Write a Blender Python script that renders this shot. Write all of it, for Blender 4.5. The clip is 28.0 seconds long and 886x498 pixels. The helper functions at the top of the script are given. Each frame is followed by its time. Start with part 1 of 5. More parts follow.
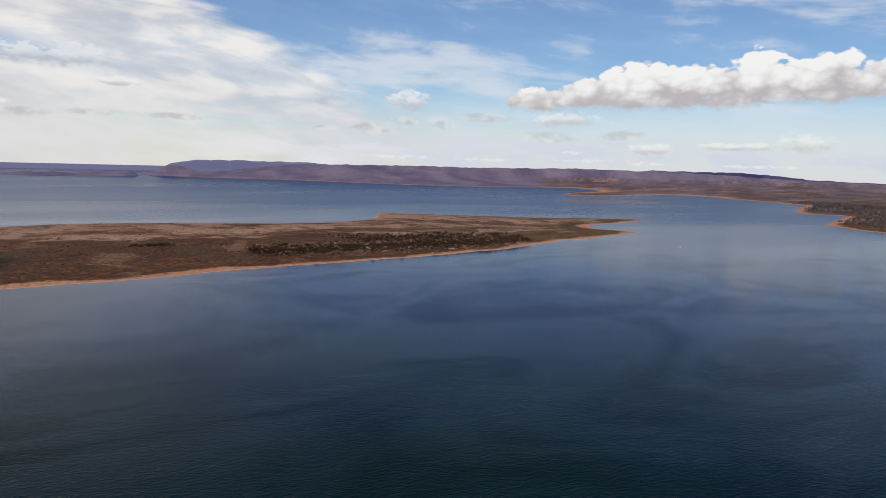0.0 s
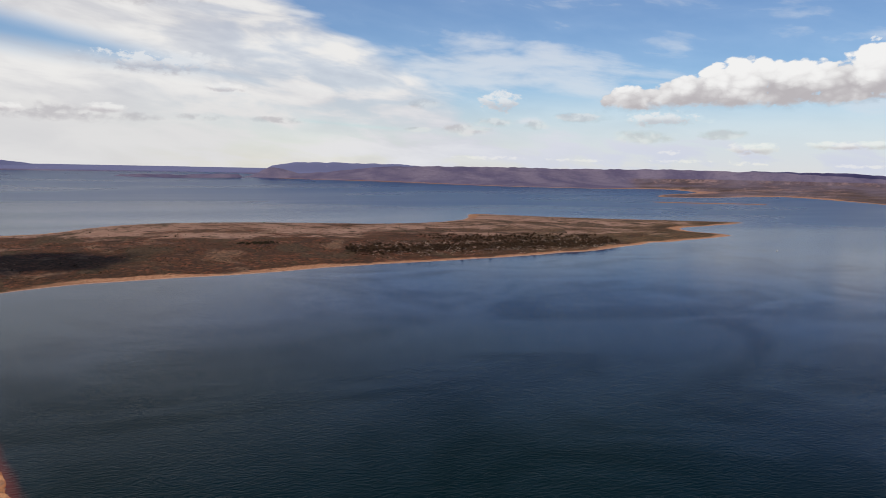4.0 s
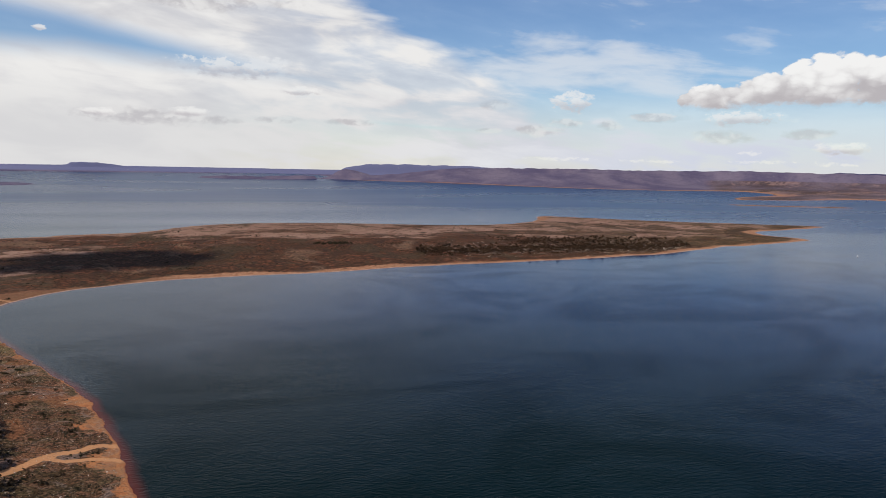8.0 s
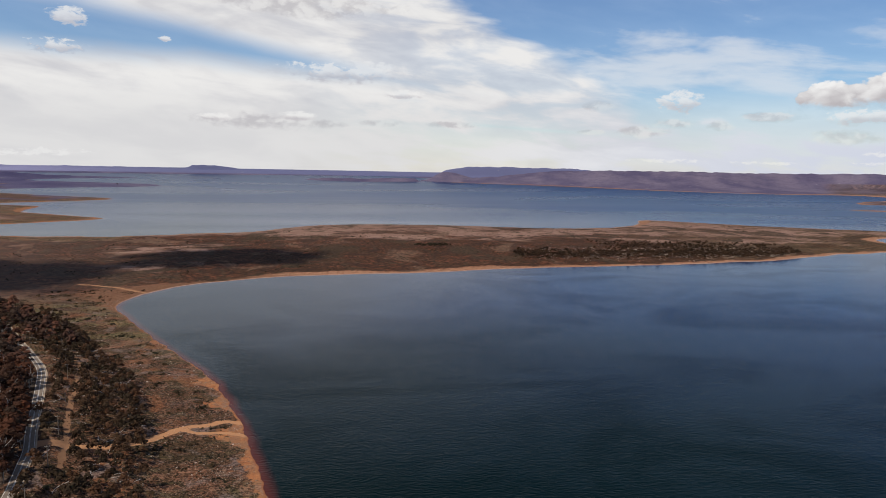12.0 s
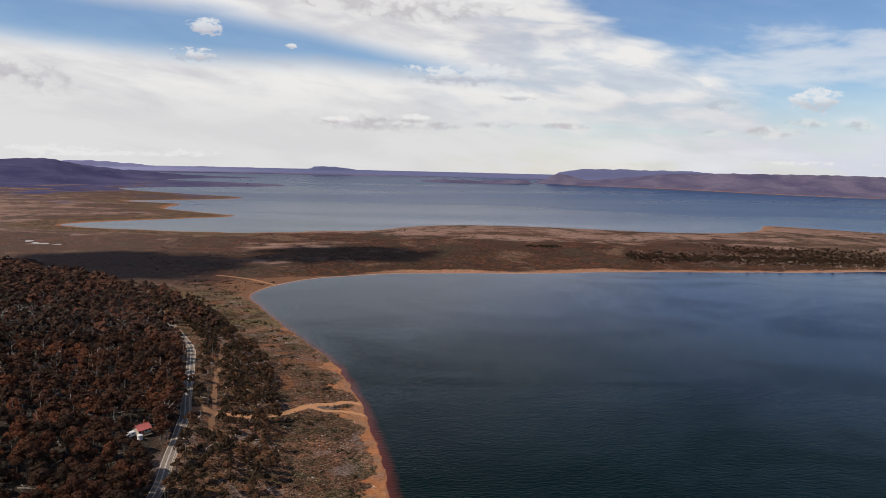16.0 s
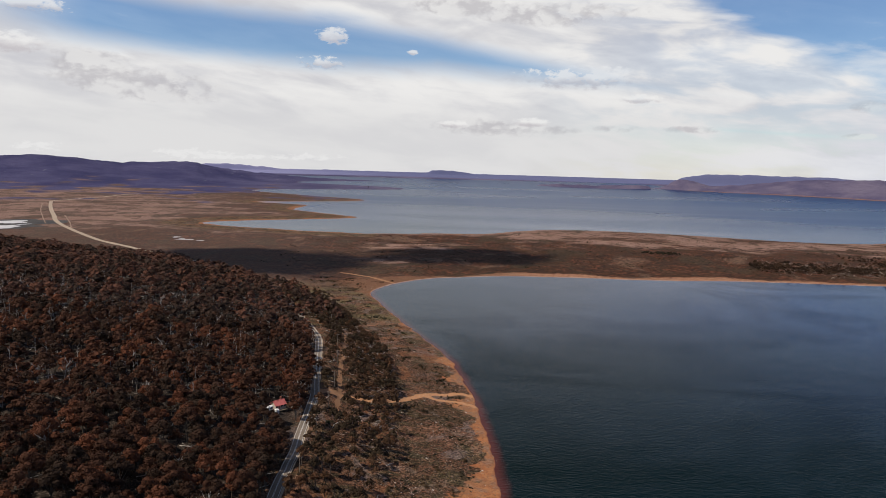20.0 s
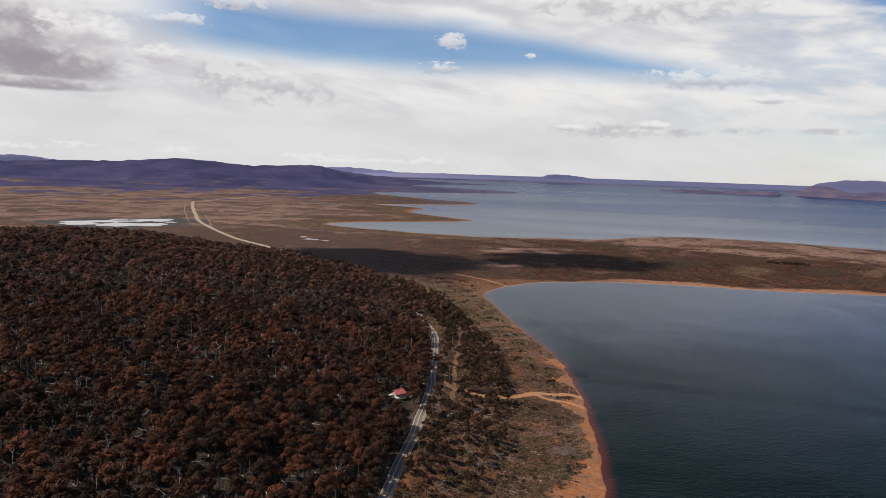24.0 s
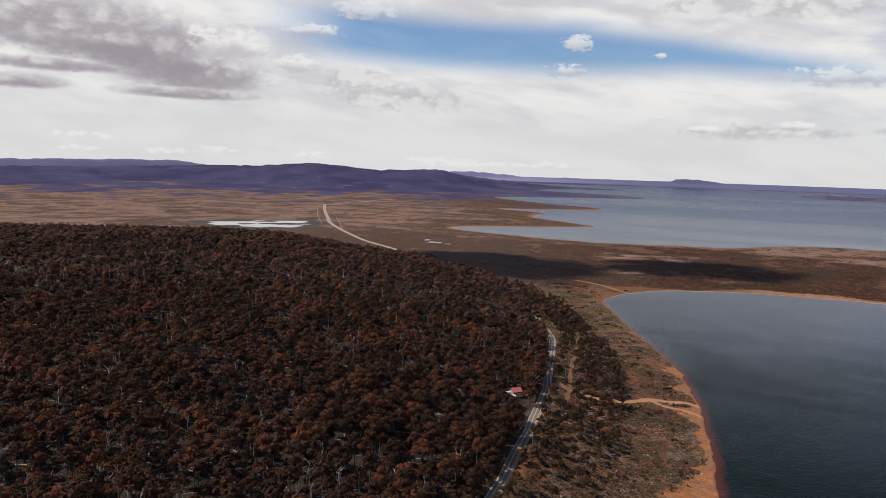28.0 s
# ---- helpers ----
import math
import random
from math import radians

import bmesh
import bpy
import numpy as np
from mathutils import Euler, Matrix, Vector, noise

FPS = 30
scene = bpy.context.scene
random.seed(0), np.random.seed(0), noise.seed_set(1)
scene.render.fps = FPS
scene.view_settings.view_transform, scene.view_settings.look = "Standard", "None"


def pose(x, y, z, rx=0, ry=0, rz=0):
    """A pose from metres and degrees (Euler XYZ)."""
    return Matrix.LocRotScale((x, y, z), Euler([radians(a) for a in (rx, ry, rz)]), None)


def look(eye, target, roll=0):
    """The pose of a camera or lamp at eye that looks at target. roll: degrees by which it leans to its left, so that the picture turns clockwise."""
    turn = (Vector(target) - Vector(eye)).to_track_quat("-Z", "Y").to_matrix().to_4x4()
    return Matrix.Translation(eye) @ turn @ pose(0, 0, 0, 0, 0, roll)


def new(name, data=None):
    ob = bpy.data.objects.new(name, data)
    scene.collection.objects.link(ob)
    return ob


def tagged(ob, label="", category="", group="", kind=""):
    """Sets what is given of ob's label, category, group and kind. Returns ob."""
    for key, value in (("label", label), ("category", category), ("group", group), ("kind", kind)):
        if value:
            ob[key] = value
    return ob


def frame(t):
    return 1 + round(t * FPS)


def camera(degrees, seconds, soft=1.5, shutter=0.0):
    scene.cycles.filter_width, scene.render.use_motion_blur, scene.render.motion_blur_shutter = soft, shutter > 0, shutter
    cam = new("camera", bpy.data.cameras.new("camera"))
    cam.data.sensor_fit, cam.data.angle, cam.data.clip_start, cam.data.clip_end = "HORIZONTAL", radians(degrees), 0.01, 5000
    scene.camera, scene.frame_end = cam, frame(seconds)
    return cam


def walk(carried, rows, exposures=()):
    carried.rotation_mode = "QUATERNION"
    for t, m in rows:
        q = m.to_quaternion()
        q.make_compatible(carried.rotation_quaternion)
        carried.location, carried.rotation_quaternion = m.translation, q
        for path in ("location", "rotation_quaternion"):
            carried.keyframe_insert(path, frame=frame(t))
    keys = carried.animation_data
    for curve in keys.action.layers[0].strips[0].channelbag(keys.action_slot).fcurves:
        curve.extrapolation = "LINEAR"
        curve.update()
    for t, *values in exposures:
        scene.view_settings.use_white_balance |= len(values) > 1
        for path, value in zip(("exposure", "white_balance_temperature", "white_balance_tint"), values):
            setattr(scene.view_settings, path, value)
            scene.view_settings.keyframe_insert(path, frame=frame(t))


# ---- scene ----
cam = camera(64.88, 28.0, soft=0.7)
# seconds, place in metres, heading to the left, tilt up and lean in degrees
FLIGHT = [
    (0, -0.0, 0.0, 130.0, -32.90, -6.71, 1.49),
    (1, -3.2, -6.5, 130.4, -31.15, -6.75, 1.44),
    (2, -6.3, -13.1, 130.9, -29.32, -6.76, 1.39),
    (3, -9.5, -19.6, 131.5, -27.40, -6.78, 1.34),
    (3.5, -11.1, -22.9, 131.8, -26.44, -6.78, 1.31),
    (5.5, -16.8, -36.0, 133.2, -22.60, -6.85, 1.24),
    (6, -17.7, -38.9, 133.6, -21.65, -6.84, 1.23),
    (6.5, -18.5, -41.8, 134.0, -20.79, -6.84, 1.22),
    (7, -19.2, -44.6, 134.4, -20.51, -6.83, 1.22),
    (7.5, -19.8, -47.4, 134.8, -20.18, -6.82, 1.23),
    (8, -20.5, -50.1, 135.2, -19.71, -6.81, 1.23),
    (8.5, -21.1, -52.8, 135.6, -19.19, -6.80, 1.22),
    (9, -21.7, -55.5, 136.0, -18.27, -6.80, 1.21),
    (9.5, -22.3, -58.2, 136.3, -17.25, -6.81, 1.21),
    (10, -22.9, -60.8, 136.6, -16.15, -6.81, 1.21),
    (11, -24.1, -66.0, 137.3, -13.82, -6.80, 1.20),
    (12, -25.3, -71.2, 137.8, -11.56, -6.80, 1.19),
    (12.5, -25.9, -73.8, 138.1, -10.45, -6.82, 1.20),
    (14.5, -27.7, -84.8, 138.6, -5.85, -6.84, 1.32),
    (15, -27.9, -87.5, 138.6, -4.69, -6.85, 1.34),
    (16, -28.1, -92.9, 138.7, -2.37, -6.86, 1.38),
    (17, -28.0, -98.3, 138.8, 0.00, -6.83, 1.44),
    (18, -27.7, -103.6, 139.0, 2.38, -6.81, 1.52),
    (19, -27.2, -108.7, 139.3, 4.75, -6.79, 1.59),
    (20, -26.7, -113.8, 139.6, 7.09, -6.77, 1.64),
    (21, -26.3, -118.8, 140.1, 9.43, -6.77, 1.68),
    (21.5, -26.0, -121.3, 140.3, 10.59, -6.78, 1.70),
    (23.5, -24.1, -131.5, 141.4, 15.32, -6.75, 1.80),
    (24, -23.3, -134.1, 141.8, 16.46, -6.75, 1.81),
    (25, -21.5, -139.3, 142.6, 18.92, -6.75, 1.82),
    (26, -19.5, -144.5, 143.4, 21.40, -6.75, 1.80),
    (27, -17.3, -149.6, 144.4, 23.96, -6.74, 1.80),
    (28, -15.1, -154.7, 145.3, 26.44, -6.75, 1.80),
]


def aim(x, y, z, heading, tilt, lean):
    a, b = radians(heading), radians(tilt)
    return look((x, y, z), (x - math.sin(a) * math.cos(b), y + math.cos(a) * math.cos(b), z + math.sin(b)), lean)


walk(cam, [(t, aim(*rest)) for t, *rest in FLIGHT])

# ---------------------------------------------------------------- sky and sun
SUN_AZ, SUN_EL = 242.0, 53.0        # degrees clockwise from the y axis; over the left shoulder of the last stretch


class Nodes:
    """Short hand for node arithmetic."""

    def __init__(self, tree):
        self.tree = tree
        tree.nodes.clear()

    def add(self, kind):
        return self.tree.nodes.new(kind)

    def put(self, socket, value):
        if isinstance(value, bpy.types.NodeSocket):
            self.tree.links.new(value, socket)
        elif value is not None:
            if socket.type == "RGBA" and not isinstance(value, float) and len(value) == 3:
                value = (*value, 1)
            socket.default_value = value

    def m(self, op, a, b=None, c=None, clamp=False):
        node = self.add("ShaderNodeMath")
        node.operation, node.use_clamp = op, clamp
        for socket, value in zip(node.inputs, (a, b, c)):
            self.put(socket, value)
        return node.outputs[0]

    def step(self, value, low, high):
        node = self.add("ShaderNodeMapRange")
        node.interpolation_type = "SMOOTHSTEP"
        for socket, v in zip(node.inputs, (value, low, high, 0.0, 1.0)):
            self.put(socket, v)
        return node.outputs[0]

    def mix(self, factor, a, b):
        node = self.add("ShaderNodeMix")
        node.data_type = "RGBA"
        self.put(node.inputs[0], factor), self.put(node.inputs[6], a), self.put(node.inputs[7], b)
        return node.outputs[2]

    def noise(self, vector, scale, detail=4.0, rough=0.55, distort=0.0, out=0):
        node = self.add("ShaderNodeTexNoise")
        self.put(node.inputs["Vector"], vector)
        for key, value in (("Scale", scale), ("Detail", detail), ("Roughness", rough), ("Distortion", distort)):
            self.put(node.inputs[key], value)
        return node.outputs[out]

    def xyz(self, x, y, z):
        node = self.add("ShaderNodeCombineXYZ")
        for socket, value in zip(node.inputs, (x, y, z)):
            self.put(socket, value)
        return node.outputs[0]

    def split(self, vector):
        node = self.add("ShaderNodeSeparateXYZ")
        self.put(node.inputs[0], vector)
        return node.outputs

    def attr(self, name):
        node = self.add("ShaderNodeAttribute")
        node.attribute_name = name
        return node.outputs["Fac"]

    def stretch(self, vector, x, y, z):
        node = self.add("ShaderNodeVectorMath")
        node.operation = "MULTIPLY"
        self.put(node.inputs[0], vector)
        node.inputs[1].default_value = (x, y, z)
        return node.outputs[0]


# clouds as ellipses in the sky: heading, height, half width, half height in degrees
TOWERS = [(40.6, 5.1, 3.2, 1.3), (44.6, 5.5, 3.4, 2.0), (48.0, 6.1, 2.9, 2.5), (51.4, 6.2, 2.8, 2.0), (54.4, 6.4, 2.2, 2.1), (56.6, 6.9, 2.0, 2.5), (59.0, 6.5, 2.0, 1.9), (61.5, 6.9, 1.9, 2.1), (64.5, 6.6, 2.4, 1.7), (69.0, 7.2, 4.0, 2.2)]
PUFFS = [(29.9, 5.35, 2.0, 1.0), (42.4, 4.0, 3.2, 0.7), (49.1, 1.8, 2.0, 0.5), (59.8, 2.4, 2.5, 0.8), (55.6, 2.05, 3.4, 0.35), (3.3, 7.2, 5.2, 0.9), (8.3, 5.6, 1.9, 0.35), (-16.2, 9.95, 1.6, 0.8), (-17.2, 7.8, 2.3, 0.6),
         (-33.3, 11.9, 3.0, 0.8), (-37.4, 10.2, 2.6, 0.6), (-6.7, 3.4, 1.3, 0.35), (-0.3, 3.7, 1.7, 0.4), (-43.6, 8.7, 3.2, 1.5), (-38.5, 7.6, 2.6, 0.8), (-10.0, 8.9, 0.5, 0.22)]
LOWS = [(-25.7, 0.35, 2.3, 0.4), (-17.9, 0.45, 2.6, 0.3), (-54.5, 1.5, 1.2, 0.28), (-52.3, 1.45, 1.2, 0.3), (-44.2, 0.8, 1.6, 0.3), (-37.3, 0.65, 1.7, 0.4), (-27.8, 0.45, 1.9, 0.42), (-48.2, 0.55, 2.0, 0.25), (-54.0, 0.55, 1.8, 0.22),
        (-22.0, 0.3, 3.0, 0.2), (44.0, 0.75, 2.0, 0.16), (48.7, 0.7, 1.6, 0.2), (57.0, 0.6, 3.0, 0.14), (29.0, 0.75, 3.0, 0.16), (36.0, 0.7, 2.5, 0.14), (43.2, 1.4, 0.8, 0.22)]
GREYS = [(23.8, 4.95, 1.6, 0.45), (27.0, 2.95, 2.1, 0.5), (29.5, 3.6, 2.0, 0.42), (32.7, 3.4, 1.1, 0.42), (23.2, 2.9, 1.1, 0.22), (41.1, 2.6, 2.4, 0.65), (46.9, 2.8, 1.9, 0.42), (36.3, 4.0, 2.2, 0.42), (-3.0, 3.25, 5.8, 0.75),
         (6.6, 3.3, 2.0, 0.32), (1.3, 3.15, 2.5, 0.42), (-30.0, 5.4, 6.5, 1.2), (-34.0, 6.7, 3.0, 1.0), (12.0, 3.3, 2.4, 0.3), (1.0, 12.0, 7.0, 0.9), (-6.0, 12.4, 5.0, 0.7)]
GLOOM = [(-54.5, 9.3, 9.0, 2.4), (-50.0, 7.6, 7.0, 1.5), (-46.0, 6.5, 5.8, 1.5), (-49.0, 8.6, 7.0, 2.0), (-55.5, 6.3, 5.0, 0.5), (-57.5, 5.0, 3.0, 0.5), (-46.7, 4.9, 5.5, 0.45), (-66.0, 8.5, 6.0, 3.0)]


def build_sky():
    world = bpy.data.worlds.new("sky")
    scene.world = world
    world.use_nodes = True
    n = Nodes(world.node_tree)
    out = n.add("ShaderNodeOutputWorld")
    sky = n.add("ShaderNodeTexSky")
    sky.sky_type, sky.sun_disc, sky.sun_elevation, sky.sun_rotation = "NISHITA", False, radians(SUN_EL), radians(SUN_AZ)
    sky.dust_density, sky.altitude, sky.ozone_density, sky.air_density = 0.2, 1100, 3.0, 1.1
    x, y, z = n.split(n.add("ShaderNodeTexCoord").outputs["Generated"])
    az = n.m("MULTIPLY", n.m("ARCTAN2", x, y), 57.2958)      # to the right of the y axis
    el = n.m("MULTIPLY", n.m("ARCSINE", z), 57.2958)

    def less(a, b):
        return n.m("SUBTRACT", a, b)

    def times(a, b):
        return n.m("MULTIPLY", a, b)

    def plus(a, b):
        return n.m("ADD", a, b)

    # high sheet of cloud, drawn out in streaks that sink to the right
    tilted = plus(el, times(az, 0.10))
    streak = n.noise(n.xyz(times(az, 0.055), times(tilted, 0.24), 3.1), 1.0, 7.0, 0.56, 0.6)
    fine = n.noise(n.xyz(times(az, 0.17), times(tilted, 0.60), 7.7), 1.0, 4.5, 0.52, 0.3)
    wob = plus(times(less(streak, 0.5), 4.2), times(less(fine, 0.5), 2.6))
    slant = n.m("MAXIMUM", less(13.0, times(less(az, 12.0), 0.52)), less(4.7, times(less(az, 28.0), 0.09)))
    cover = n.step(plus(less(slant, el), wob), -1.3, 1.6)
    # the rift of blue that crosses the sheet
    centre = less(less(9.7, times(plus(az, 24.0), 0.05)), times(n.m("MAXIMUM", plus(az, 8.0), 0.0), 0.09))
    half = less(2.35, times(n.m("MAXIMUM", plus(az, 17.0), 0.0), 0.075))
    gap = plus(less(half, n.m("ABSOLUTE", less(el, centre))), times(wob, 0.42))
    ends = times(n.step(az, -43.0, -33.0), less(1.0, times(n.step(az, 0.0, 16.0), 0.85)))
    gap = times(n.step(gap, -0.5, 1.6), ends)
    sliver = times(n.step(plus(less(0.34, n.m("ABSOLUTE", less(plus(el, times(less(az, 17.0), 0.06)), 3.15))), times(less(fine, 0.5), 0.7)), 0.0, 0.45), times(n.step(az, 12.0, 15.0), less(1.0, n.step(az, 20.0, 23.5))))
    gap = n.m("MAXIMUM", gap, times(sliver, 0.55))
    cover = times(cover, less(1.0, times(gap, 0.84)))
    cover = times(cover, less(1.0, times(times(n.step(az, -4.0, 14.0), n.step(less(0.53, fine), -0.06, 0.12)), 0.25)))
    cover = times(cover, less(1.0, times(n.step(el, 13.5, 20.0), plus(0.5, times(n.step(az, -12.0, 22.0), 0.38)))))
    cover = times(cover, less(1.0, times(n.step(el, 34.0, 44.0), 0.8)))
    # thin veil in the clear part, pale air low down
    veil = times(n.step(plus(streak, times(fine, 0.5)), 0.62, 0.98), less(0.62, times(n.step(el, 15.0, 24.0), 0.5)))
    tongue = times(n.step(plus(less(0.9, n.m("ABSOLUTE", less(el, 8.5))), times(less(fine, 0.5), 3.0)), -0.2, 1.2), times(n.step(az, 20.0, 25.0), less(1.0, n.step(az, 30.0, 36.0))))
    veil = n.m("MAXIMUM", veil, times(tongue, 0.62))
    low = less(1.0, n.step(el, 0.5, 9.0))
    veil = n.m("MAXIMUM", veil, times(low, 0.80))
    veil = n.m("MAXIMUM", veil, times(n.step(el, 46.0, 66.0), 0.22))
    veil = times(veil, less(1.0, times(gap, 0.6)))
    veil = n.m("MAXIMUM", veil, times(less(1.0, n.step(el, 14.0, 24.0)), 0.17))
    cover = n.m("MAXIMUM", cover, veil)
    tone = plus(times(fine, 0.5), times(streak, 0.5))
    white = n.mix(n.step(tone, 0.36, 0.60), (0.60, 0.60, 0.635), (0.84, 0.83, 0.82))
    flat = times(less(1.0, n.step(el, 2.5, 6.5)), less(1.0, n.step(az, 8.0, 26.0)))
    white = n.mix(times(flat, 0.75), white, (0.705, 0.70, 0.705))
    white = n.mix(times(n.step(az, 8.0, 45.0), low), white, (0.63, 0.665, 0.77))
    # heaped clouds: the outline is pushed about by billows at two sizes
    lumps = n.noise(n.xyz(times(az, 0.50), times(el, 0.80), 1.3), 1.0, 7.0, 0.58, 0.2)

    def cells(scale, seed):
        node = n.add("ShaderNodeTexVoronoi")
        node.voronoi_dimensions = "2D"
        n.put(node.inputs["Vector"], n.xyz(plus(times(az, 0.42), plus(times(lumps, 0.7), seed)), plus(times(el, 0.62), times(lumps, 0.6)), 0.0))
        n.put(node.inputs["Scale"], scale)
        return less(0.40, node.outputs["Distance"])

    billow = plus(cells(1.0, 0.0), times(cells(2.7, 9.0), 0.45))
    grain = less(lumps, 0.5)

    def bank(rows, rag):
        """The union of ellipses, and how high in its cloud a point lies."""
        total, level = None, None
        for a, e, wide, tall in rows:
            dx, dy = n.m("MULTIPLY_ADD", az, 1 / wide, -a / wide), n.m("MULTIPLY_ADD", el, 1 / tall, -e / tall)
            body = less(1.0, n.m("MULTIPLY_ADD", dx, dx, times(dy, dy)))
            lift = times(n.m("ADD", body, 0.35, clamp=True), dy)
            total = body if total is None else n.m("MAXIMUM", total, body)
            level = lift if level is None else plus(level, lift)
        return plus(total, rag), level

    wisp = less(n.noise(n.xyz(times(az, 1.5), times(el, 2.8), 8.8), 1.0, 6.0, 0.6, 0.2), 0.5)
    heaped, _ = bank(TOWERS, plus(times(n.m("MAXIMUM", billow, -0.32), 1.2), plus(times(grain, 0.8), times(wisp, 0.7))))
    base = plus(4.55, times(less(az, 40.0), 0.034))
    above = less(el, plus(base, plus(times(grain, 1.8), times(wisp, 0.7))))
    tower = times(n.step(heaped, -0.08, 0.30), n.step(above, -0.35, 0.45))
    puffed, up = bank(PUFFS, plus(times(billow, 0.7), plus(times(grain, 1.6), times(wisp, 3.4))))
    puff = times(n.step(puffed, -0.2, 0.95), 0.8)
    lowly, _ = bank(LOWS, times(wisp, 6.5))
    lows = times(n.step(lowly, 0.0, 1.3), 0.6)
    greyed, _ = bank(GREYS, plus(times(grain, 2.4), plus(times(less(fine, 0.5), 1.4), times(wisp, 1.6))))
    grey = times(n.step(greyed, -0.2, 0.9), 0.75)
    gloomed, sink = bank(GLOOM, plus(times(grain, 1.3), plus(times(billow, 0.5), times(wisp, 0.8))))
    gloom = n.step(gloomed, -0.45, 1.0)
    white = n.mix(gloom, white, n.mix(n.step(plus(times(grain, 2.0), times(billow, 0.9)), -0.4, 0.55), (0.385, 0.35, 0.385), (0.66, 0.64, 0.645)))
    white = n.mix(times(gloom, less(1.0, n.step(plus(sink, times(grain, 1.4)), -0.75, 0.35))), white, (0.335, 0.30, 0.34))
    white = n.mix(grey, white, n.mix(n.step(plus(lumps, times(billow, 0.3)), 0.42, 0.62), (0.50, 0.485, 0.51), (0.74, 0.73, 0.73)))
    white = n.mix(puff, white, n.mix(n.step(plus(up, times(grain, 1.5)), -0.55, 0.25), (0.55, 0.52, 0.545), (0.86, 0.85, 0.84)))
    lit = n.step(plus(less(above, times(n.step(az, 56.0, 66.0), 0.3)), plus(times(billow, 2.6), plus(times(grain, 2.6), times(wisp, 1.6)))), -0.2, 2.9)
    white = n.mix(tower, white, n.mix(lit, (0.49, 0.465, 0.485), (0.89, 0.885, 0.88)))
    white = n.mix(lows, white, (0.84, 0.835, 0.83))
    cover = n.m("MAXIMUM", n.m("MAXIMUM", cover, lows), n.m("MAXIMUM", n.m("MAXIMUM", tower, gloom), n.m("MAXIMUM", puff, grey)))
    clear, cloud, both = n.add("ShaderNodeBackground"), n.add("ShaderNodeBackground"), n.add("ShaderNodeMixShader")
    tinted = n.add("ShaderNodeHueSaturation")
    n.put(tinted.inputs["Saturation"], n.m("SUBTRACT", 1.35, n.m("MULTIPLY", n.step(el, 34.0, 54.0), 0.6))), n.put(tinted.inputs["Hue"], 0.506), n.put(tinted.inputs["Color"], sky.outputs[0])
    n.put(clear.inputs[0], tinted.outputs[0]), n.put(clear.inputs[1], 0.10)
    n.put(cloud.inputs[0], white), n.put(cloud.inputs[1], 1.0)
    n.put(both.inputs[0], cover)
    n.tree.links.new(clear.outputs[0], both.inputs[1])
    n.tree.links.new(cloud.outputs[0], both.inputs[2])
    n.tree.links.new(both.outputs[0], out.inputs[0])


build_sky()
sun = new("sun", bpy.data.lights.new("sun", "SUN"))
sun.data.energy, sun.data.angle, sun.data.color = 4.7, radians(0.6), (1.0, 0.895, 0.755)
TO_SUN = Vector((math.sin(radians(SUN_AZ)) * math.cos(radians(SUN_EL)), math.cos(radians(SUN_AZ)) * math.cos(radians(SUN_EL)), math.sin(radians(SUN_EL))))
sun.matrix_world = look(TO_SUN * 100, (0, 0, 0))


# ---------------------------------------------------------------- materials
def material(name, rough=0.9):
    mat = bpy.data.materials.new(name)
    mat.use_nodes = True
    n = Nodes(mat.node_tree)
    out, bsdf = n.add("ShaderNodeOutputMaterial"), n.add("ShaderNodeBsdfPrincipled")
    n.tree.links.new(bsdf.outputs[0], out.inputs[0])
    n.put(bsdf.inputs["Roughness"], rough)
    n.put(bsdf.inputs["Specular IOR Level"], 0.25)
    return mat, n, bsdf


def bump(n, bsdf, height, strength, distance):
    node = n.add("ShaderNodeBump")
    n.put(node.inputs["Strength"], strength), n.put(node.inputs["Distance"], distance), n.put(node.inputs["Height"], height)
    n.put(bsdf.inputs["Normal"], node.outputs[0])


def make_plain(name, colour, rough=0.8, scale=1.5, spread=0.25, metal=0.0):
    """A surface of one colour with mottling at two scales."""
    mat, n, bsdf = material(name, rough)
    place = n.add("ShaderNodeNewGeometry").outputs["Position"]
    spots = n.m("ADD", n.m("MULTIPLY", n.noise(place, scale, 5.0), 0.6), n.m("MULTIPLY", n.noise(place, scale * 9, 3.0), 0.4))
    darker = tuple(c * (1 - spread) for c in colour)
    lighter = tuple(min(1.0, c * (1 + spread)) for c in colour)
    n.put(bsdf.inputs["Base Color"], n.mix(n.step(spots, 0.3, 0.7), darker, lighter))
    n.put(bsdf.inputs["Metallic"], metal)
    bump(n, bsdf, spots, 0.3, 0.05)
    return mat


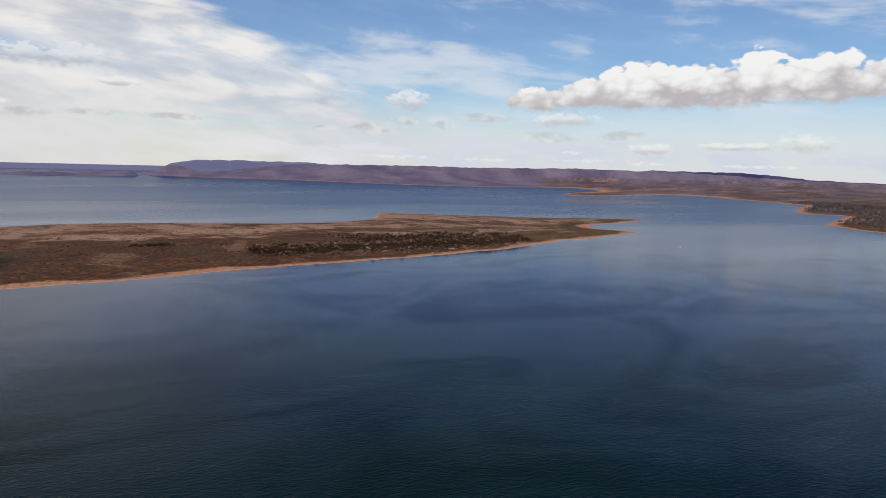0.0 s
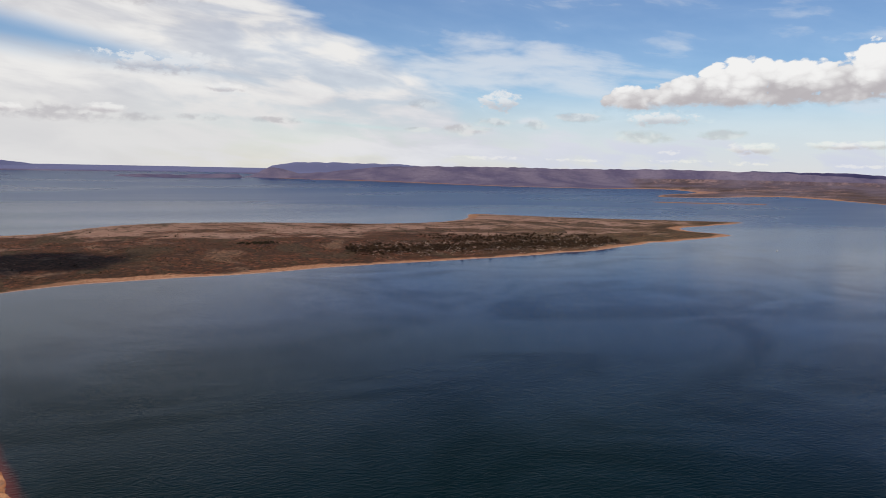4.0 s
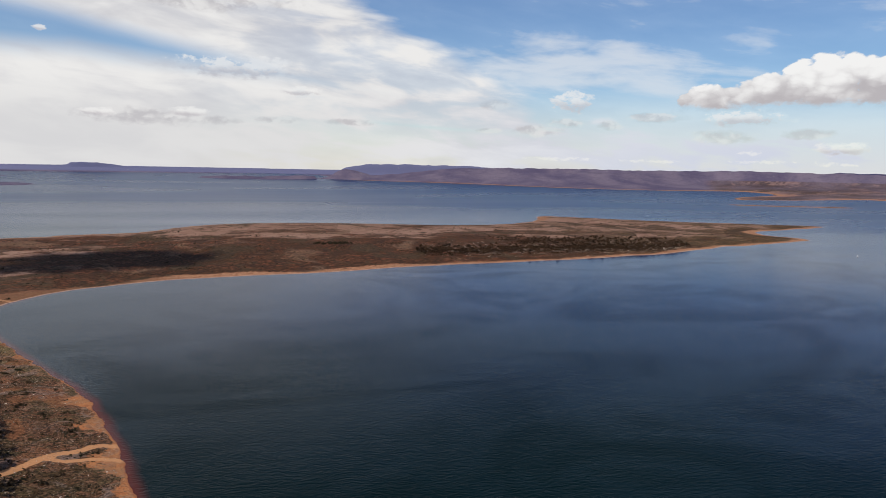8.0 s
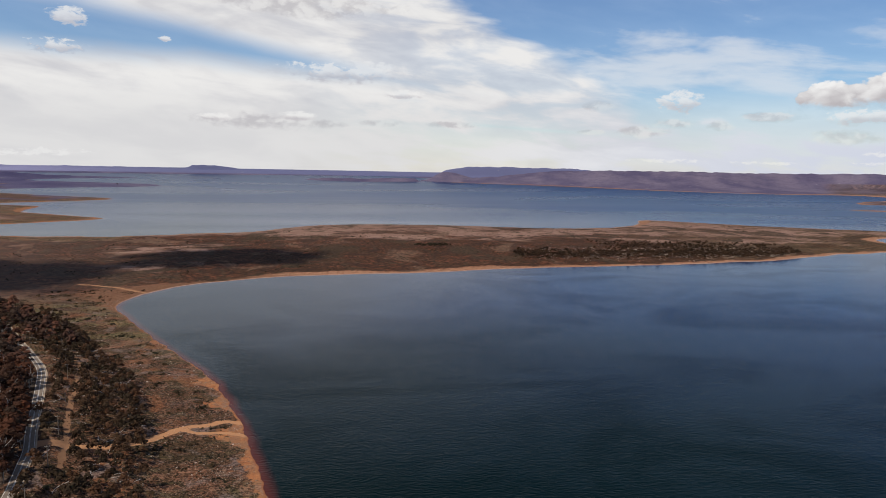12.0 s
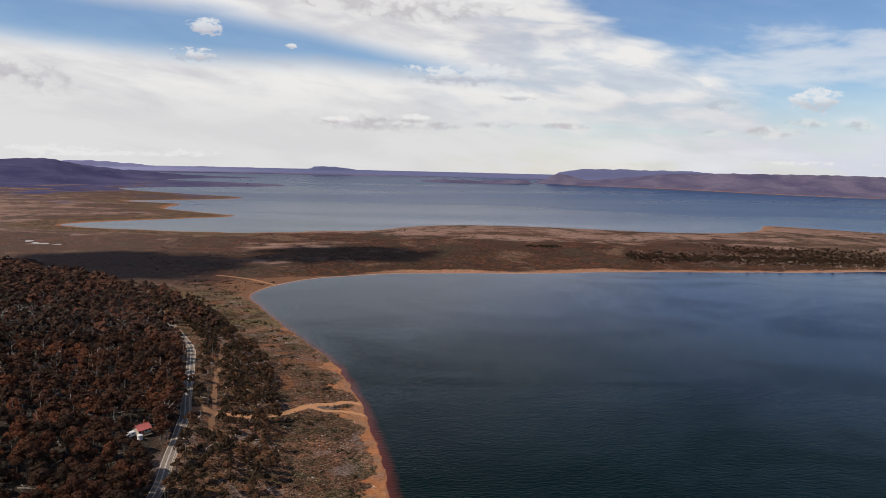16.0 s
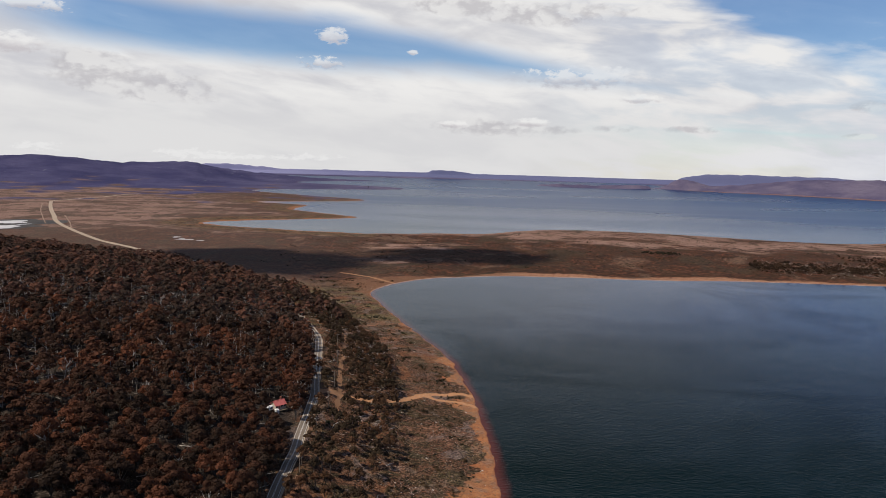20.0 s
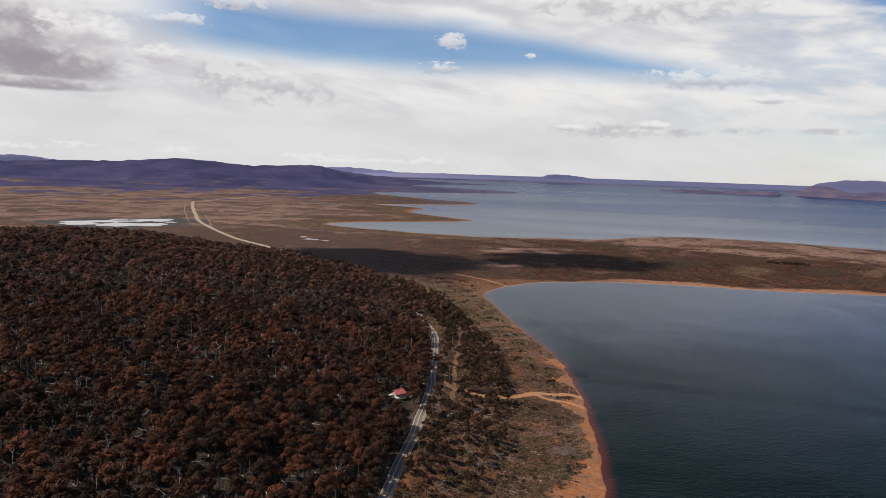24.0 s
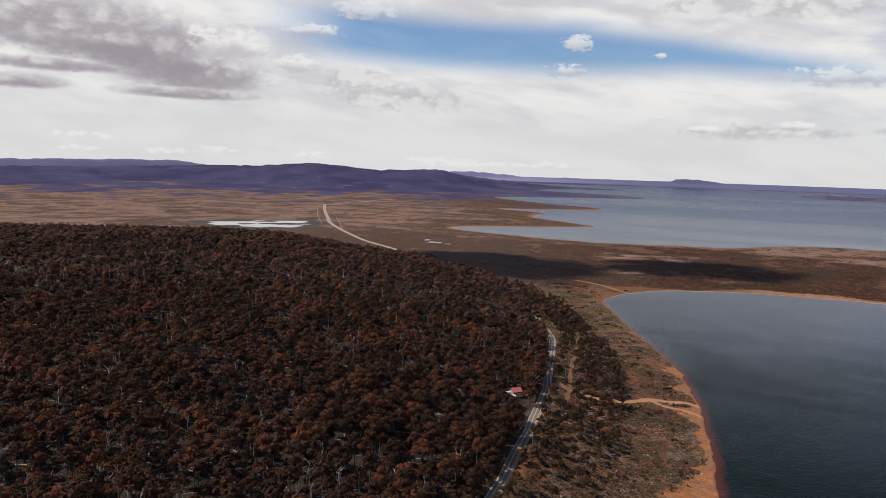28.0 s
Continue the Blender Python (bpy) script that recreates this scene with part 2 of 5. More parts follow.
def make_land():
    mat, n, bsdf = material("moorland", 0.95)
    place = n.add("ShaderNodeNewGeometry").outputs["Position"]
    shore, west, far, wood = n.attr("shore"), n.attr("west"), n.attr("far"), n.attr("wood")
    big = n.noise(n.stretch(place, 1, 1.6, 0), 0.006, 5.0, 0.6, 0.4)
    mid = n.noise(n.stretch(place, 1, 1.5, 0), 0.03, 7.0, 0.68, 0.5)
    small = n.noise(place, 0.22, 5.0, 0.65)
    grit = n.noise(place, 1.3, 3.0, 0.7)
    # open moor: brown heath, straw-coloured grass, dark wet heath
    heath = n.mix(n.step(small, 0.42, 0.60), (0.026, 0.012, 0.007), (0.112, 0.044, 0.023))
    patch = n.noise(n.stretch(place, 1.1, 0.8, 0), 0.034, 6.0, 0.7, 0.6)
    strip = n.noise(n.stretch(place, 1.25, 0.75, 0), 0.0105, 7.0, 0.66, 0.8)
    heath = n.mix(n.m("MULTIPLY", n.step(patch, 0.47, 0.56), 0.8), heath, (0.024, 0.014, 0.010))
    straw = n.mix(n.step(mid, 0.3, 0.7), (0.135, 0.074, 0.054), (0.225, 0.145, 0.115))
    broad = n.noise(n.stretch(place, 1, 1.2, 0), 0.0017, 4.0, 0.55, 0.6)
    heath = n.mix(n.m("MULTIPLY", n.attr("olive"), 0.45), heath, n.mix(n.step(small, 0.42, 0.60), (0.040, 0.033, 0.016), (0.120, 0.090, 0.048)))
    spread = n.m("ADD", n.m("MULTIPLY", big, 0.4), n.m("ADD", n.m("MULTIPLY", mid, 0.5), n.m("MULTIPLY", broad, 0.3)))
    moor = n.mix(n.step(n.m("ADD", spread, n.attr("grassy")), 0.60, 0.68), heath, straw)
    wet = n.step(n.m("ADD", n.m("MULTIPLY", big, -0.55), n.m("MULTIPLY", mid, 0.75)), 0.11, 0.17)
    # bog also carries some cloud shade, put into the colour
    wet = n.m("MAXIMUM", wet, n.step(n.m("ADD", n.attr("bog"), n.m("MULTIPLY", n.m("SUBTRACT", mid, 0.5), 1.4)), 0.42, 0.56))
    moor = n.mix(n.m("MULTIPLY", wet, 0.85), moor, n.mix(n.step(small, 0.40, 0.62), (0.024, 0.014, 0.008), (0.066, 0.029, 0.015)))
    moor = n.mix(n.m("MULTIPLY", n.step(strip, 0.53, 0.59), 0.86), moor, n.mix(n.step(small, 0.4, 0.6), (0.022, 0.016, 0.010), (0.060, 0.038, 0.022)))
    moor = n.mix(n.m("MULTIPLY", n.m("SUBTRACT", 1.0, n.step(strip, 0.34, 0.44)), 0.32), moor, n.mix(n.step(small, 0.4, 0.6), (0.135, 0.080, 0.052), (0.250, 0.165, 0.115)))
    moor = n.mix(n.m("MULTIPLY", n.step(small, 0.58, 0.70), n.step(mid, 0.54, 0.64)), moor, (0.25, 0.18, 0.125))
    # haze tint put into the colour of the moor on the left
    moor = n.mix(n.m("MULTIPLY", n.attr("dusky"), 0.20), moor, (0.150, 0.104, 0.090))
    # scrub slope of stones, grey litter and green cushions
    tuft = n.noise(place, 0.75, 5.0, 0.72, 0.3)
    blot = n.noise(place, 0.11, 5.0, 0.66, 0.5)
    slope = n.mix(n.step(tuft, 0.44, 0.57), (0.018, 0.010, 0.006), (0.118, 0.056, 0.032))
    green = n.mix(n.step(tuft, 0.44, 0.57), (0.018, 0.014, 0.008), (0.090, 0.066, 0.033))
    slope = n.mix(n.step(mid, 0.48, 0.62), slope, green)
    slope = n.mix(n.m("MULTIPLY", n.step(patch, 0.52, 0.62), 0.7), slope, n.mix(n.step(tuft, 0.42, 0.58), (0.080, 0.034, 0.019), (0.255, 0.132, 0.082)))
    slope = n.mix(n.m("MULTIPLY", n.step(blot, 0.53, 0.59), 0.75), slope, n.mix(n.step(tuft, 0.42, 0.60), (0.012, 0.010, 0.006), (0.055, 0.045, 0.022)))
    slope = n.mix(n.m("MULTIPLY", n.m("SUBTRACT", 1.0, n.step(blot, 0.37, 0.43)), 0.6), slope, n.mix(n.step(tuft, 0.40, 0.58), (0.05, 0.030, 0.022), (0.215, 0.148, 0.112)))
    slope = n.mix(n.m("MULTIPLY", n.m("MULTIPLY", n.attr("dull"), n.step(mid, 0.44, 0.54)), 0.7), slope, n.mix(n.step(tuft, 0.42, 0.58), (0.040, 0.036, 0.013), (0.165, 0.135, 0.055)))
    slope = n.mix(n.m("MULTIPLY", n.step(grit, 0.58, 0.66), 0.8), slope, (0.26, 0.180, 0.138))
    zone = n.noise(n.stretch(place, 1.2, 0.8, 0), 0.030, 6.0, 0.66, 0.9)
    other = n.noise(n.stretch(place, 0.8, 1.2, 5), 0.042, 6.0, 0.66, 0.9)
    slope = n.mix(n.m("MULTIPLY", n.step(zone, 0.53, 0.61), 0.75), slope, n.mix(n.step(tuft, 0.42, 0.60), (0.014, 0.009, 0.005), (0.064, 0.040, 0.020)))
    slope = n.mix(n.m("MULTIPLY", n.m("SUBTRACT", 1.0, n.step(zone, 0.36, 0.45)), 0.7), slope, n.mix(n.step(tuft, 0.40, 0.60), (0.095, 0.036, 0.018), (0.205, 0.088, 0.042)))
    slope = n.mix(n.m("MULTIPLY", n.step(other, 0.55, 0.63), 0.7), slope, n.mix(n.step(tuft, 0.38, 0.58), (0.050, 0.037, 0.033), (0.180, 0.132, 0.118)))
    ground = n.mix(west, moor, slope)
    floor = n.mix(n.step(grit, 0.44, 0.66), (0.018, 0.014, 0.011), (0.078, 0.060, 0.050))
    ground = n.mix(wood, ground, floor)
    # beach of rusty sand, broken by stones and litter inland
    breadth = n.attr("sand")
    rim = n.m("ADD", shore, n.m("MULTIPLY", n.m("SUBTRACT", mid, 0.5), n.m("ADD", 4.0, n.m("MULTIPLY", breadth, 2.6))))
    rim = n.m("ADD", rim, n.m("MULTIPLY", n.m("SUBTRACT", small, 0.5), n.m("ADD", 3.0, n.m("MULTIPLY", breadth, 1.5))))
    sand = n.mix(n.step(small, 0.35, 0.65), (0.26, 0.095, 0.038), (0.35, 0.155, 0.068))
    sand = n.mix(n.step(mid, 0.44, 0.66), sand, (0.22, 0.115, 0.062))
    sand = n.mix(n.m("MULTIPLY", n.m("SUBTRACT", 1.0, west), 0.65), sand, n.mix(n.step(small, 0.4, 0.62), (0.20, 0.108, 0.072), (0.32, 0.195, 0.135)))
    sand = n.mix(n.m("MULTIPLY", n.attr("dull"), 0.75), sand, (0.080, 0.037, 0.020))
    sand = n.mix(n.m("MULTIPLY", n.step(grit, 0.52, 0.64), 0.75), sand, (0.080, 0.042, 0.026))
    sand = n.mix(n.m("MULTIPLY", n.step(tuft, 0.56, 0.66), 0.7), sand, (0.060, 0.038, 0.022))
    sand = n.mix(n.m("MULTIPLY", n.m("MULTIPLY", n.step(blot, 0.50, 0.58), west), 0.65), sand, n.mix(n.step(tuft, 0.42, 0.58), (0.085, 0.050, 0.036), (0.24, 0.150, 0.108)))
    edge = n.m("DIVIDE", rim, breadth)
    ground = n.mix(n.m("SUBTRACT", 1.0, n.step(edge, 0.85, 1.15)), ground, sand)
    ground = n.mix(n.m("SUBTRACT", 1.0, n.step(shore, n.m("SUBTRACT", 1.0, n.m("MULTIPLY", west, 0.8)), n.m("SUBTRACT", 3.4, n.m("MULTIPLY", west, 2.3)))), ground, n.mix(west, (0.30, 0.205, 0.160), (0.21, 0.080, 0.040)))
    # bare tracks
    worn = n.step(n.m("ADD", n.attr("track"), n.m("MULTIPLY", n.m("SUBTRACT", small, 0.5), 1.5)), 0.38, 0.62)
    bare = n.mix(n.attr("sandy"), (0.19, 0.105, 0.062), (0.37, 0.19, 0.095))
    ground = n.mix(worn, ground, n.mix(n.step(grit, 0.5, 0.7), bare, (0.22, 0.12, 0.07)))
    # distant country: blue haze put into the colours
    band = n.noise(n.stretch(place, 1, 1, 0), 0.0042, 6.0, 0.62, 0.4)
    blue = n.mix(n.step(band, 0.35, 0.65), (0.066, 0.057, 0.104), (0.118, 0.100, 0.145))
    # left ranges darker: cloud shade and haze put into the colour
    shaded_haze = n.mix(n.step(band, 0.35, 0.65), (0.028, 0.027, 0.074), (0.055, 0.051, 0.108))
    blue = n.mix(n.attr("dusky"), blue, shaded_haze)
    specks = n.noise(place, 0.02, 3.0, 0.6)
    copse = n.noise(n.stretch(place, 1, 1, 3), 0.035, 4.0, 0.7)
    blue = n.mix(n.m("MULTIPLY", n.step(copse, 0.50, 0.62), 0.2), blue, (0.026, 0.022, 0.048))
    # farther ranges paler: haze put into the colour, strongest on the left
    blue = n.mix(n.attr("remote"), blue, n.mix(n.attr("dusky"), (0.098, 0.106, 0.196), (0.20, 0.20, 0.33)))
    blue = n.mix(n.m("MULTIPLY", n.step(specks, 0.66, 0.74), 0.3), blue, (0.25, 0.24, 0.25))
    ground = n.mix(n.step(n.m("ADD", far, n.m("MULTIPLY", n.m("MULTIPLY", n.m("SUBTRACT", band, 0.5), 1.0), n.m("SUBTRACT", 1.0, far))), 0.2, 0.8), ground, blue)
    n.put(bsdf.inputs["Base Color"], ground)
    n.put(bsdf.inputs["Specular IOR Level"], 0.08)
    bump(n, bsdf, n.m("ADD", small, n.m("MULTIPLY", grit, 0.4)), 0.55, 1.1)
    return mat


def make_water():
    mat, n, bsdf = material("lake_water", 0.12)
    place = n.add("ShaderNodeNewGeometry").outputs["Position"]
    shore = n.attr("shore")
    ripple = n.noise(n.stretch(place, 0.5, 1.0, 0), 0.65, 3.0, 0.6, 0.5)
    swell = n.noise(n.stretch(place, 0.5, 1.0, 0), 0.09, 3.0, 0.5)
    gust = n.noise(n.stretch(place, 0.8, 1.1, 0), 0.0066, 6.0, 0.60, 1.4)
    lane = n.noise(n.stretch(place, 0.35, 1.3, 0), 0.0020, 2.0, 0.5, 0.5)
    calm = n.attr("open")
    gust = n.m("ADD", 0.5, n.m("MULTIPLY", n.m("SUBTRACT", gust, 0.5), n.m("SUBTRACT", 1.0, calm)))
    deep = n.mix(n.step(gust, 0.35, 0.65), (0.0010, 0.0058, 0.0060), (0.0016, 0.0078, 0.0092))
    # bluer with distance: reflected sky put into the water's colour
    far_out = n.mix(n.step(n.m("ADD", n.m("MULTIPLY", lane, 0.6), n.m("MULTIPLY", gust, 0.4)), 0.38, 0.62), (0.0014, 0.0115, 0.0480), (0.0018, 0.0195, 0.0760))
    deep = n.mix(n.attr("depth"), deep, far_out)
    # brown peat shows through the shallows
    near = n.m("MULTIPLY", n.m("SUBTRACT", 1.0, n.step(n.m("MULTIPLY", shore, -1.0), 0.0, 7.0)), n.m("SUBTRACT", 1.0, n.step(shore, 8.0, 20.0)))
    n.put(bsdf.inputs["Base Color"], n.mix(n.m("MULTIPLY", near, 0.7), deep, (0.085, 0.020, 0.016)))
    # wind ripples: shaped where near, too fine to tell apart farther out
    n.put(bsdf.inputs["Roughness"], n.m("ADD", n.m("ADD", 0.13, n.m("MULTIPLY", n.step(n.m("ADD", n.m("MULTIPLY", lane, 0.5), n.m("MULTIPLY", gust, 0.5)), 0.40, 0.60), 0.05)), n.m("ADD", n.m("MULTIPLY", calm, 0.08), n.m("MULTIPLY", n.m("POWER", calm, 4.0), 0.05))))
    n.put(bsdf.inputs["IOR"], 1.33)
    # mirror strength: patches stand in for reflected clouds, raised with distance
    n.put(bsdf.inputs["Specular IOR Level"], n.m("MULTIPLY", n.m("ADD", 0.40, n.m("MULTIPLY", n.step(gust, 0.37, 0.62), 0.70)), n.m("ADD", 0.064, n.m("MULTIPLY", calm, 0.28))))
    bump(n, bsdf, n.m("ADD", n.m("MULTIPLY", ripple, 0.9), n.m("MULTIPLY", swell, 0.5)), n.m("MULTIPLY", n.m("SUBTRACT", 1.0, n.attr("smooth")), 0.60), 0.7)
    return mat


def make_leaves(name, dark, mid, bright):
    mat, n, bsdf = material(name, 0.85)
    pick = n.m("FRACT", n.m("ADD", n.attr("tint"), n.add("ShaderNodeObjectInfo").outputs["Random"]))
    leaf = n.add("ShaderNodeNewGeometry").outputs["Random Per Island"]
    tone = n.mix(n.step(pick, 0.15, 0.6), dark, mid)
    tone = n.mix(n.step(pick, 0.6, 1.0), tone, bright)
    tone = n.mix(n.m("MULTIPLY", leaf, 0.30), tone, tuple(0.5 * c for c in mid))
    n.put(bsdf.inputs["Base Color"], tone)
    n.put(bsdf.inputs["Specular IOR Level"], 0.15)
    thin, both = n.add("ShaderNodeBsdfTranslucent"), n.add("ShaderNodeMixShader")
    out = next(node for node in n.tree.nodes if node.type == "OUTPUT_MATERIAL")
    n.put(thin.inputs["Color"], tone), n.put(both.inputs[0], 0.28)
    n.tree.links.new(bsdf.outputs[0], both.inputs[1])
    n.tree.links.new(thin.outputs[0], both.inputs[2])
    n.tree.links.new(both.outputs[0], out.inputs[0])
    return mat


LAND, WATER = make_land(), make_water()
GUM = make_leaves("gum_leaves", (0.034, 0.021, 0.014), (0.066, 0.029, 0.017), (0.146, 0.052, 0.026))
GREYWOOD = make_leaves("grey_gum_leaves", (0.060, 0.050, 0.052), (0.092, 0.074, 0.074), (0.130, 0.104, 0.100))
# far gum crowns: a paler copy with haze put into the colour
HAZY_GUM = make_leaves("hazy_gum_leaves", (0.044, 0.028, 0.020), (0.088, 0.042, 0.029), (0.142, 0.062, 0.039))
OLIVE = make_leaves("olive_gum_leaves", (0.046, 0.032, 0.019), (0.078, 0.043, 0.024), (0.124, 0.060, 0.032))
SCRUB = make_leaves("scrub_leaves", (0.034, 0.026, 0.014), (0.080, 0.052, 0.028), (0.165, 0.100, 0.062))
DARKSCRUB = make_leaves("dark_scrub_leaves", (0.022, 0.022, 0.013), (0.035, 0.030, 0.018), (0.060, 0.042, 0.025))
BARK = make_plain("grey_bark", (0.11, 0.085, 0.065), 0.95, 1.2, 0.4)
DEADWOOD = make_plain("bleached_deadwood", (0.34, 0.305, 0.28), 0.9, 1.0, 0.25)
ASPHALT = make_plain("worn_asphalt", (0.150, 0.120, 0.097), 0.9, 0.3, 0.2)
PAINT = make_plain("road_paint", (0.50, 0.49, 0.47), 0.7, 0.8, 0.12)
BARE = make_plain("bare_brown_track", (0.20, 0.135, 0.10), 0.95, 0.2, 0.25)
GRAVEL = make_plain("pale_gravel", (0.30, 0.235, 0.175), 0.95, 0.2, 0.2)
HEADGUM = make_leaves("headland_gum_leaves", (0.028, 0.019, 0.012), (0.046, 0.028, 0.017), (0.080, 0.045, 0.027))
PALEROCK = make_plain("pale_lichened_rock", (0.40, 0.345, 0.30), 0.9, 0.6, 0.3)
ROCK = make_plain("weathered_stone", (0.17, 0.138, 0.11), 0.9, 0.8, 0.35)

# ---------------------------------------------------------------- the lie of the land
HUB = (-15.0, -80.0, 139.0)      # middle of the flight
NEAR_SHORE = [(-300, -4200), (-240, -1500), (-110, -400), (-60, -120), (-30, 40), (-30, 120), (-35, 174), (-40, 210), (-45, 240), (-51, 270), (-57.5, 300), (-66.5, 330), (-74.5, 360), (-86, 390), (-101, 420), (-122, 460), (-141.5, 500),
              (-161, 540), (-179, 580), (-196, 620), (-193, 659), (-179, 693), (-158, 726), (-127, 752), (-56, 786), (24, 800), (100, 806), (171, 817), (245, 834), (324, 842), (403, 848)]
PENINSULA = [(480, 855), (580, 869), (680, 888), (752, 908), (866, 956), (986, 981), (1138, 1018), (1169, 1072), (1151, 1145), (1181, 1202), (1296, 1236), (1498, 1295), (1454, 1346),
             (1314, 1425), (1176, 1500), (1052, 1588), (959, 1673), (883, 1692), (809, 1562), (735, 1492), (600, 1438), (460, 1450), (300, 1490), (150, 1512), (30, 1478), (-50, 1392)]
INLETS = [(-116, 1326), (-241, 1298), (-348, 1264), (-462, 1262), (-585, 1285), (-687, 1305), (-750, 1353), (-708, 1428), (-612, 1521), (-537, 1588), (-474, 1673), (-587, 1762), (-690, 1842),
          (-727, 1880), (-748, 1999), (-762, 2115), (-966, 2189), (-816, 2320), (-660, 2544), (-928, 2735), (-1358, 3084), (-1199, 3402), (-784, 3830), (-936, 4219), (-1680, 4609), (-1513, 5276)]
FAR_SHORE = [(-1243, 5676), (-1900, 6000), (-2500, 6550), (-2700, 6900), (-1950, 7250), (-1100, 7530), (-350, 7800), (350, 8050), (1000, 8350), (1300, 7400), (1120, 6500), (1028, 6009), (1490, 5410), (1846, 5116), (2109, 4669), (2349, 4280), (2647, 4030), (3026, 3880),
             (3527, 3830), (3300, 3260), (2760, 2960), (2500, 2700), (2804, 2644), (3385, 2706), (3296, 2270), (3094, 1837), (3008, 1720), (2714, 1575), (2470, 1454), (2350, 1310), (2410, 1240),
             (2120, 1112), (1915, 1032), (1833, 933), (1792, 822), (1850, 560), (2300, -400), (3000, -4200)]
SANDBAR = [(2050, 2265), (2120, 2275), (2240, 2215), (2400, 2140), (2500, 2085), (2460, 2030), (2330, 2085), (2180, 2145), (2070, 2205)]
ROAD = [(-122, -330), (-108, -180), (-100, -40), (-106, 40), (-113, 100), (-118, 130), (-122, 159), (-126, 180), (-132, 211), (-137, 235), (-144, 258), (-155, 297), (-167, 338), (-177, 370), (-191, 402), (-206, 432), (-222, 462), (-255, 525)]

# sandy tracks: line, width, orange or brown
TRACKS = [([(-50, 297), (-65, 300), (-74, 294), (-84, 289), (-92, 277), (-98, 267), (-110, 253), (-122, 246)], 3.4, 1.0), ([(-48, 279), (-61, 283), (-68, 284), (-76, 282), (-86, 286)], 2.6, 1.0),
          ([(-121, 222), (-127, 248), (-141, 301), (-151, 345), (-161, 386), (-176, 428)], 1.7, 0.12), ([(-185, 690), (-199, 700), (-222, 718), (-260, 735)], 3.6, 0.5), ([(-140, 240), (-132, 244), (-122, 246)], 5.0, 0.4),
          ([(-116, 120), (-117, 150), (-124, 182), (-129, 205)], 2.6, 0.1)]


# outer edge of the wood, where the hill runs out on the moor
WOOD_EDGE = [(-1400, 540), (-1250, 600), (-1100, 690), (-1000, 760), (-920, 815), (-850, 835), (-750, 800), (-660, 758), (-600, 742), (-540, 738), (-480, 724), (-425, 696), (-385, 674), (-338, 644), (-290, 598), (-250, 562), (-228, 534), (-200, 500)]


def smooth(line, steps, closed=False):
    """Points on a smooth curve through a line of points."""
    p = np.array(line, float)
    p = np.vstack((p[-1:], p, p[:2])) if closed else np.vstack((2 * p[:1] - p[1:2], p, 2 * p[-1:] - p[-2:-1]))
    t = np.linspace(0, 1, steps, endpoint=False)[:, None]
    bits = []
    for a, b, c, e in zip(p[:-3], p[1:-2], p[2:-1], p[3:]):
        bits.append(0.5 * (2 * b + (c - a) * t + (2 * a - 5 * b + 4 * c - e) * t * t + (3 * b - a - 3 * c + e) * t ** 3))
    return np.vstack(bits + ([] if closed else [p[-2:-1]]))


def ease(x, low, high):
    k = np.clip((x - low) / (high - low), 0, 1)
    return k * k * (3 - 2 * k)


def ripples(x, y, size, seed):
    """Cheap smooth noise from -1 to 1."""
    rng = np.random.default_rng(seed)
    total = 0.0
    for k in range(7):
        a, ph = rng.uniform(0, 6.283, 2)
        w = 6.283 / (size * rng.uniform(0.55, 1.7))
        total = total + np.sin((x * math.cos(a) + y * math.sin(a)) * w + ph + 1.3 * np.sin((y * math.cos(a) - x * math.sin(a)) * w * 0.6 + ph * 2))
    return total / 4.2


def to_line(x, y, line, closed):
    """Distance to a line of points and, for a closed one, whether inside."""
    near, inside = np.full(x.shape, 1e18), np.zeros(x.shape, bool)
    for (ax, ay), (bx, by) in zip(line, np.roll(line, -1, 0) if closed else line[1:]):
        dx, dy = bx - ax, by - ay
        k = np.clip(((x - ax) * dx + (y - ay) * dy) / (dx * dx + dy * dy + 1e-9), 0, 1)
        near = np.minimum(near, (x - ax - k * dx) ** 2 + (y - ay - k * dy) ** 2)
        if closed:
            inside ^= ((ay > y) != (by > y)) & (x < (bx - ax) * (y - ay) / (by - ay + 1e-12) + ax)
    return np.sqrt(near), inside


LAKE = smooth(NEAR_SHORE + PENINSULA + INLETS + FAR_SHORE, 3, True)
BAR = smooth(SANDBAR, 3, True)
ISLE = smooth([(10, 6020), (70, 5760), (250, 5540), (520, 5500), (820, 5700), (1000, 5900), (900, 6150), (500, 6060), (250, 6200)], 3, True)
LANE = smooth(ROAD, 10)


def beyond_wood(x, y):
    """Metres north of the wood's edge, negative inside."""
    ex, ey = np.array(WOOD_EDGE, float).T
    return y - np.interp(x, ex, ey) + 8 * ripples(x, y, 70, 18)


def inland(x, y):
    """Metres from the water's edge, negative on the lake."""
    r = np.hypot(x - HUB[0], y - HUB[1])
    wob = ripples(x, y, 34, 5) * 0.9 + ripples(x, y, 13, 4) * 0.7 + ripples(x, y, 6, 3) * 0.6 + ripples(x, y, 90, 6) * np.clip((r - 500) / 160, 0, 5)
    d, wet = to_line(x, y, LAKE, True)
    e, dry = to_line(x, y, BAR, True)
    best = np.maximum(np.where(wet, -d, d), np.where(dry, e, -e))
    e, dry = to_line(x, y, ISLE, True)
    return np.maximum(best, np.where(dry, e, -e)) + wob


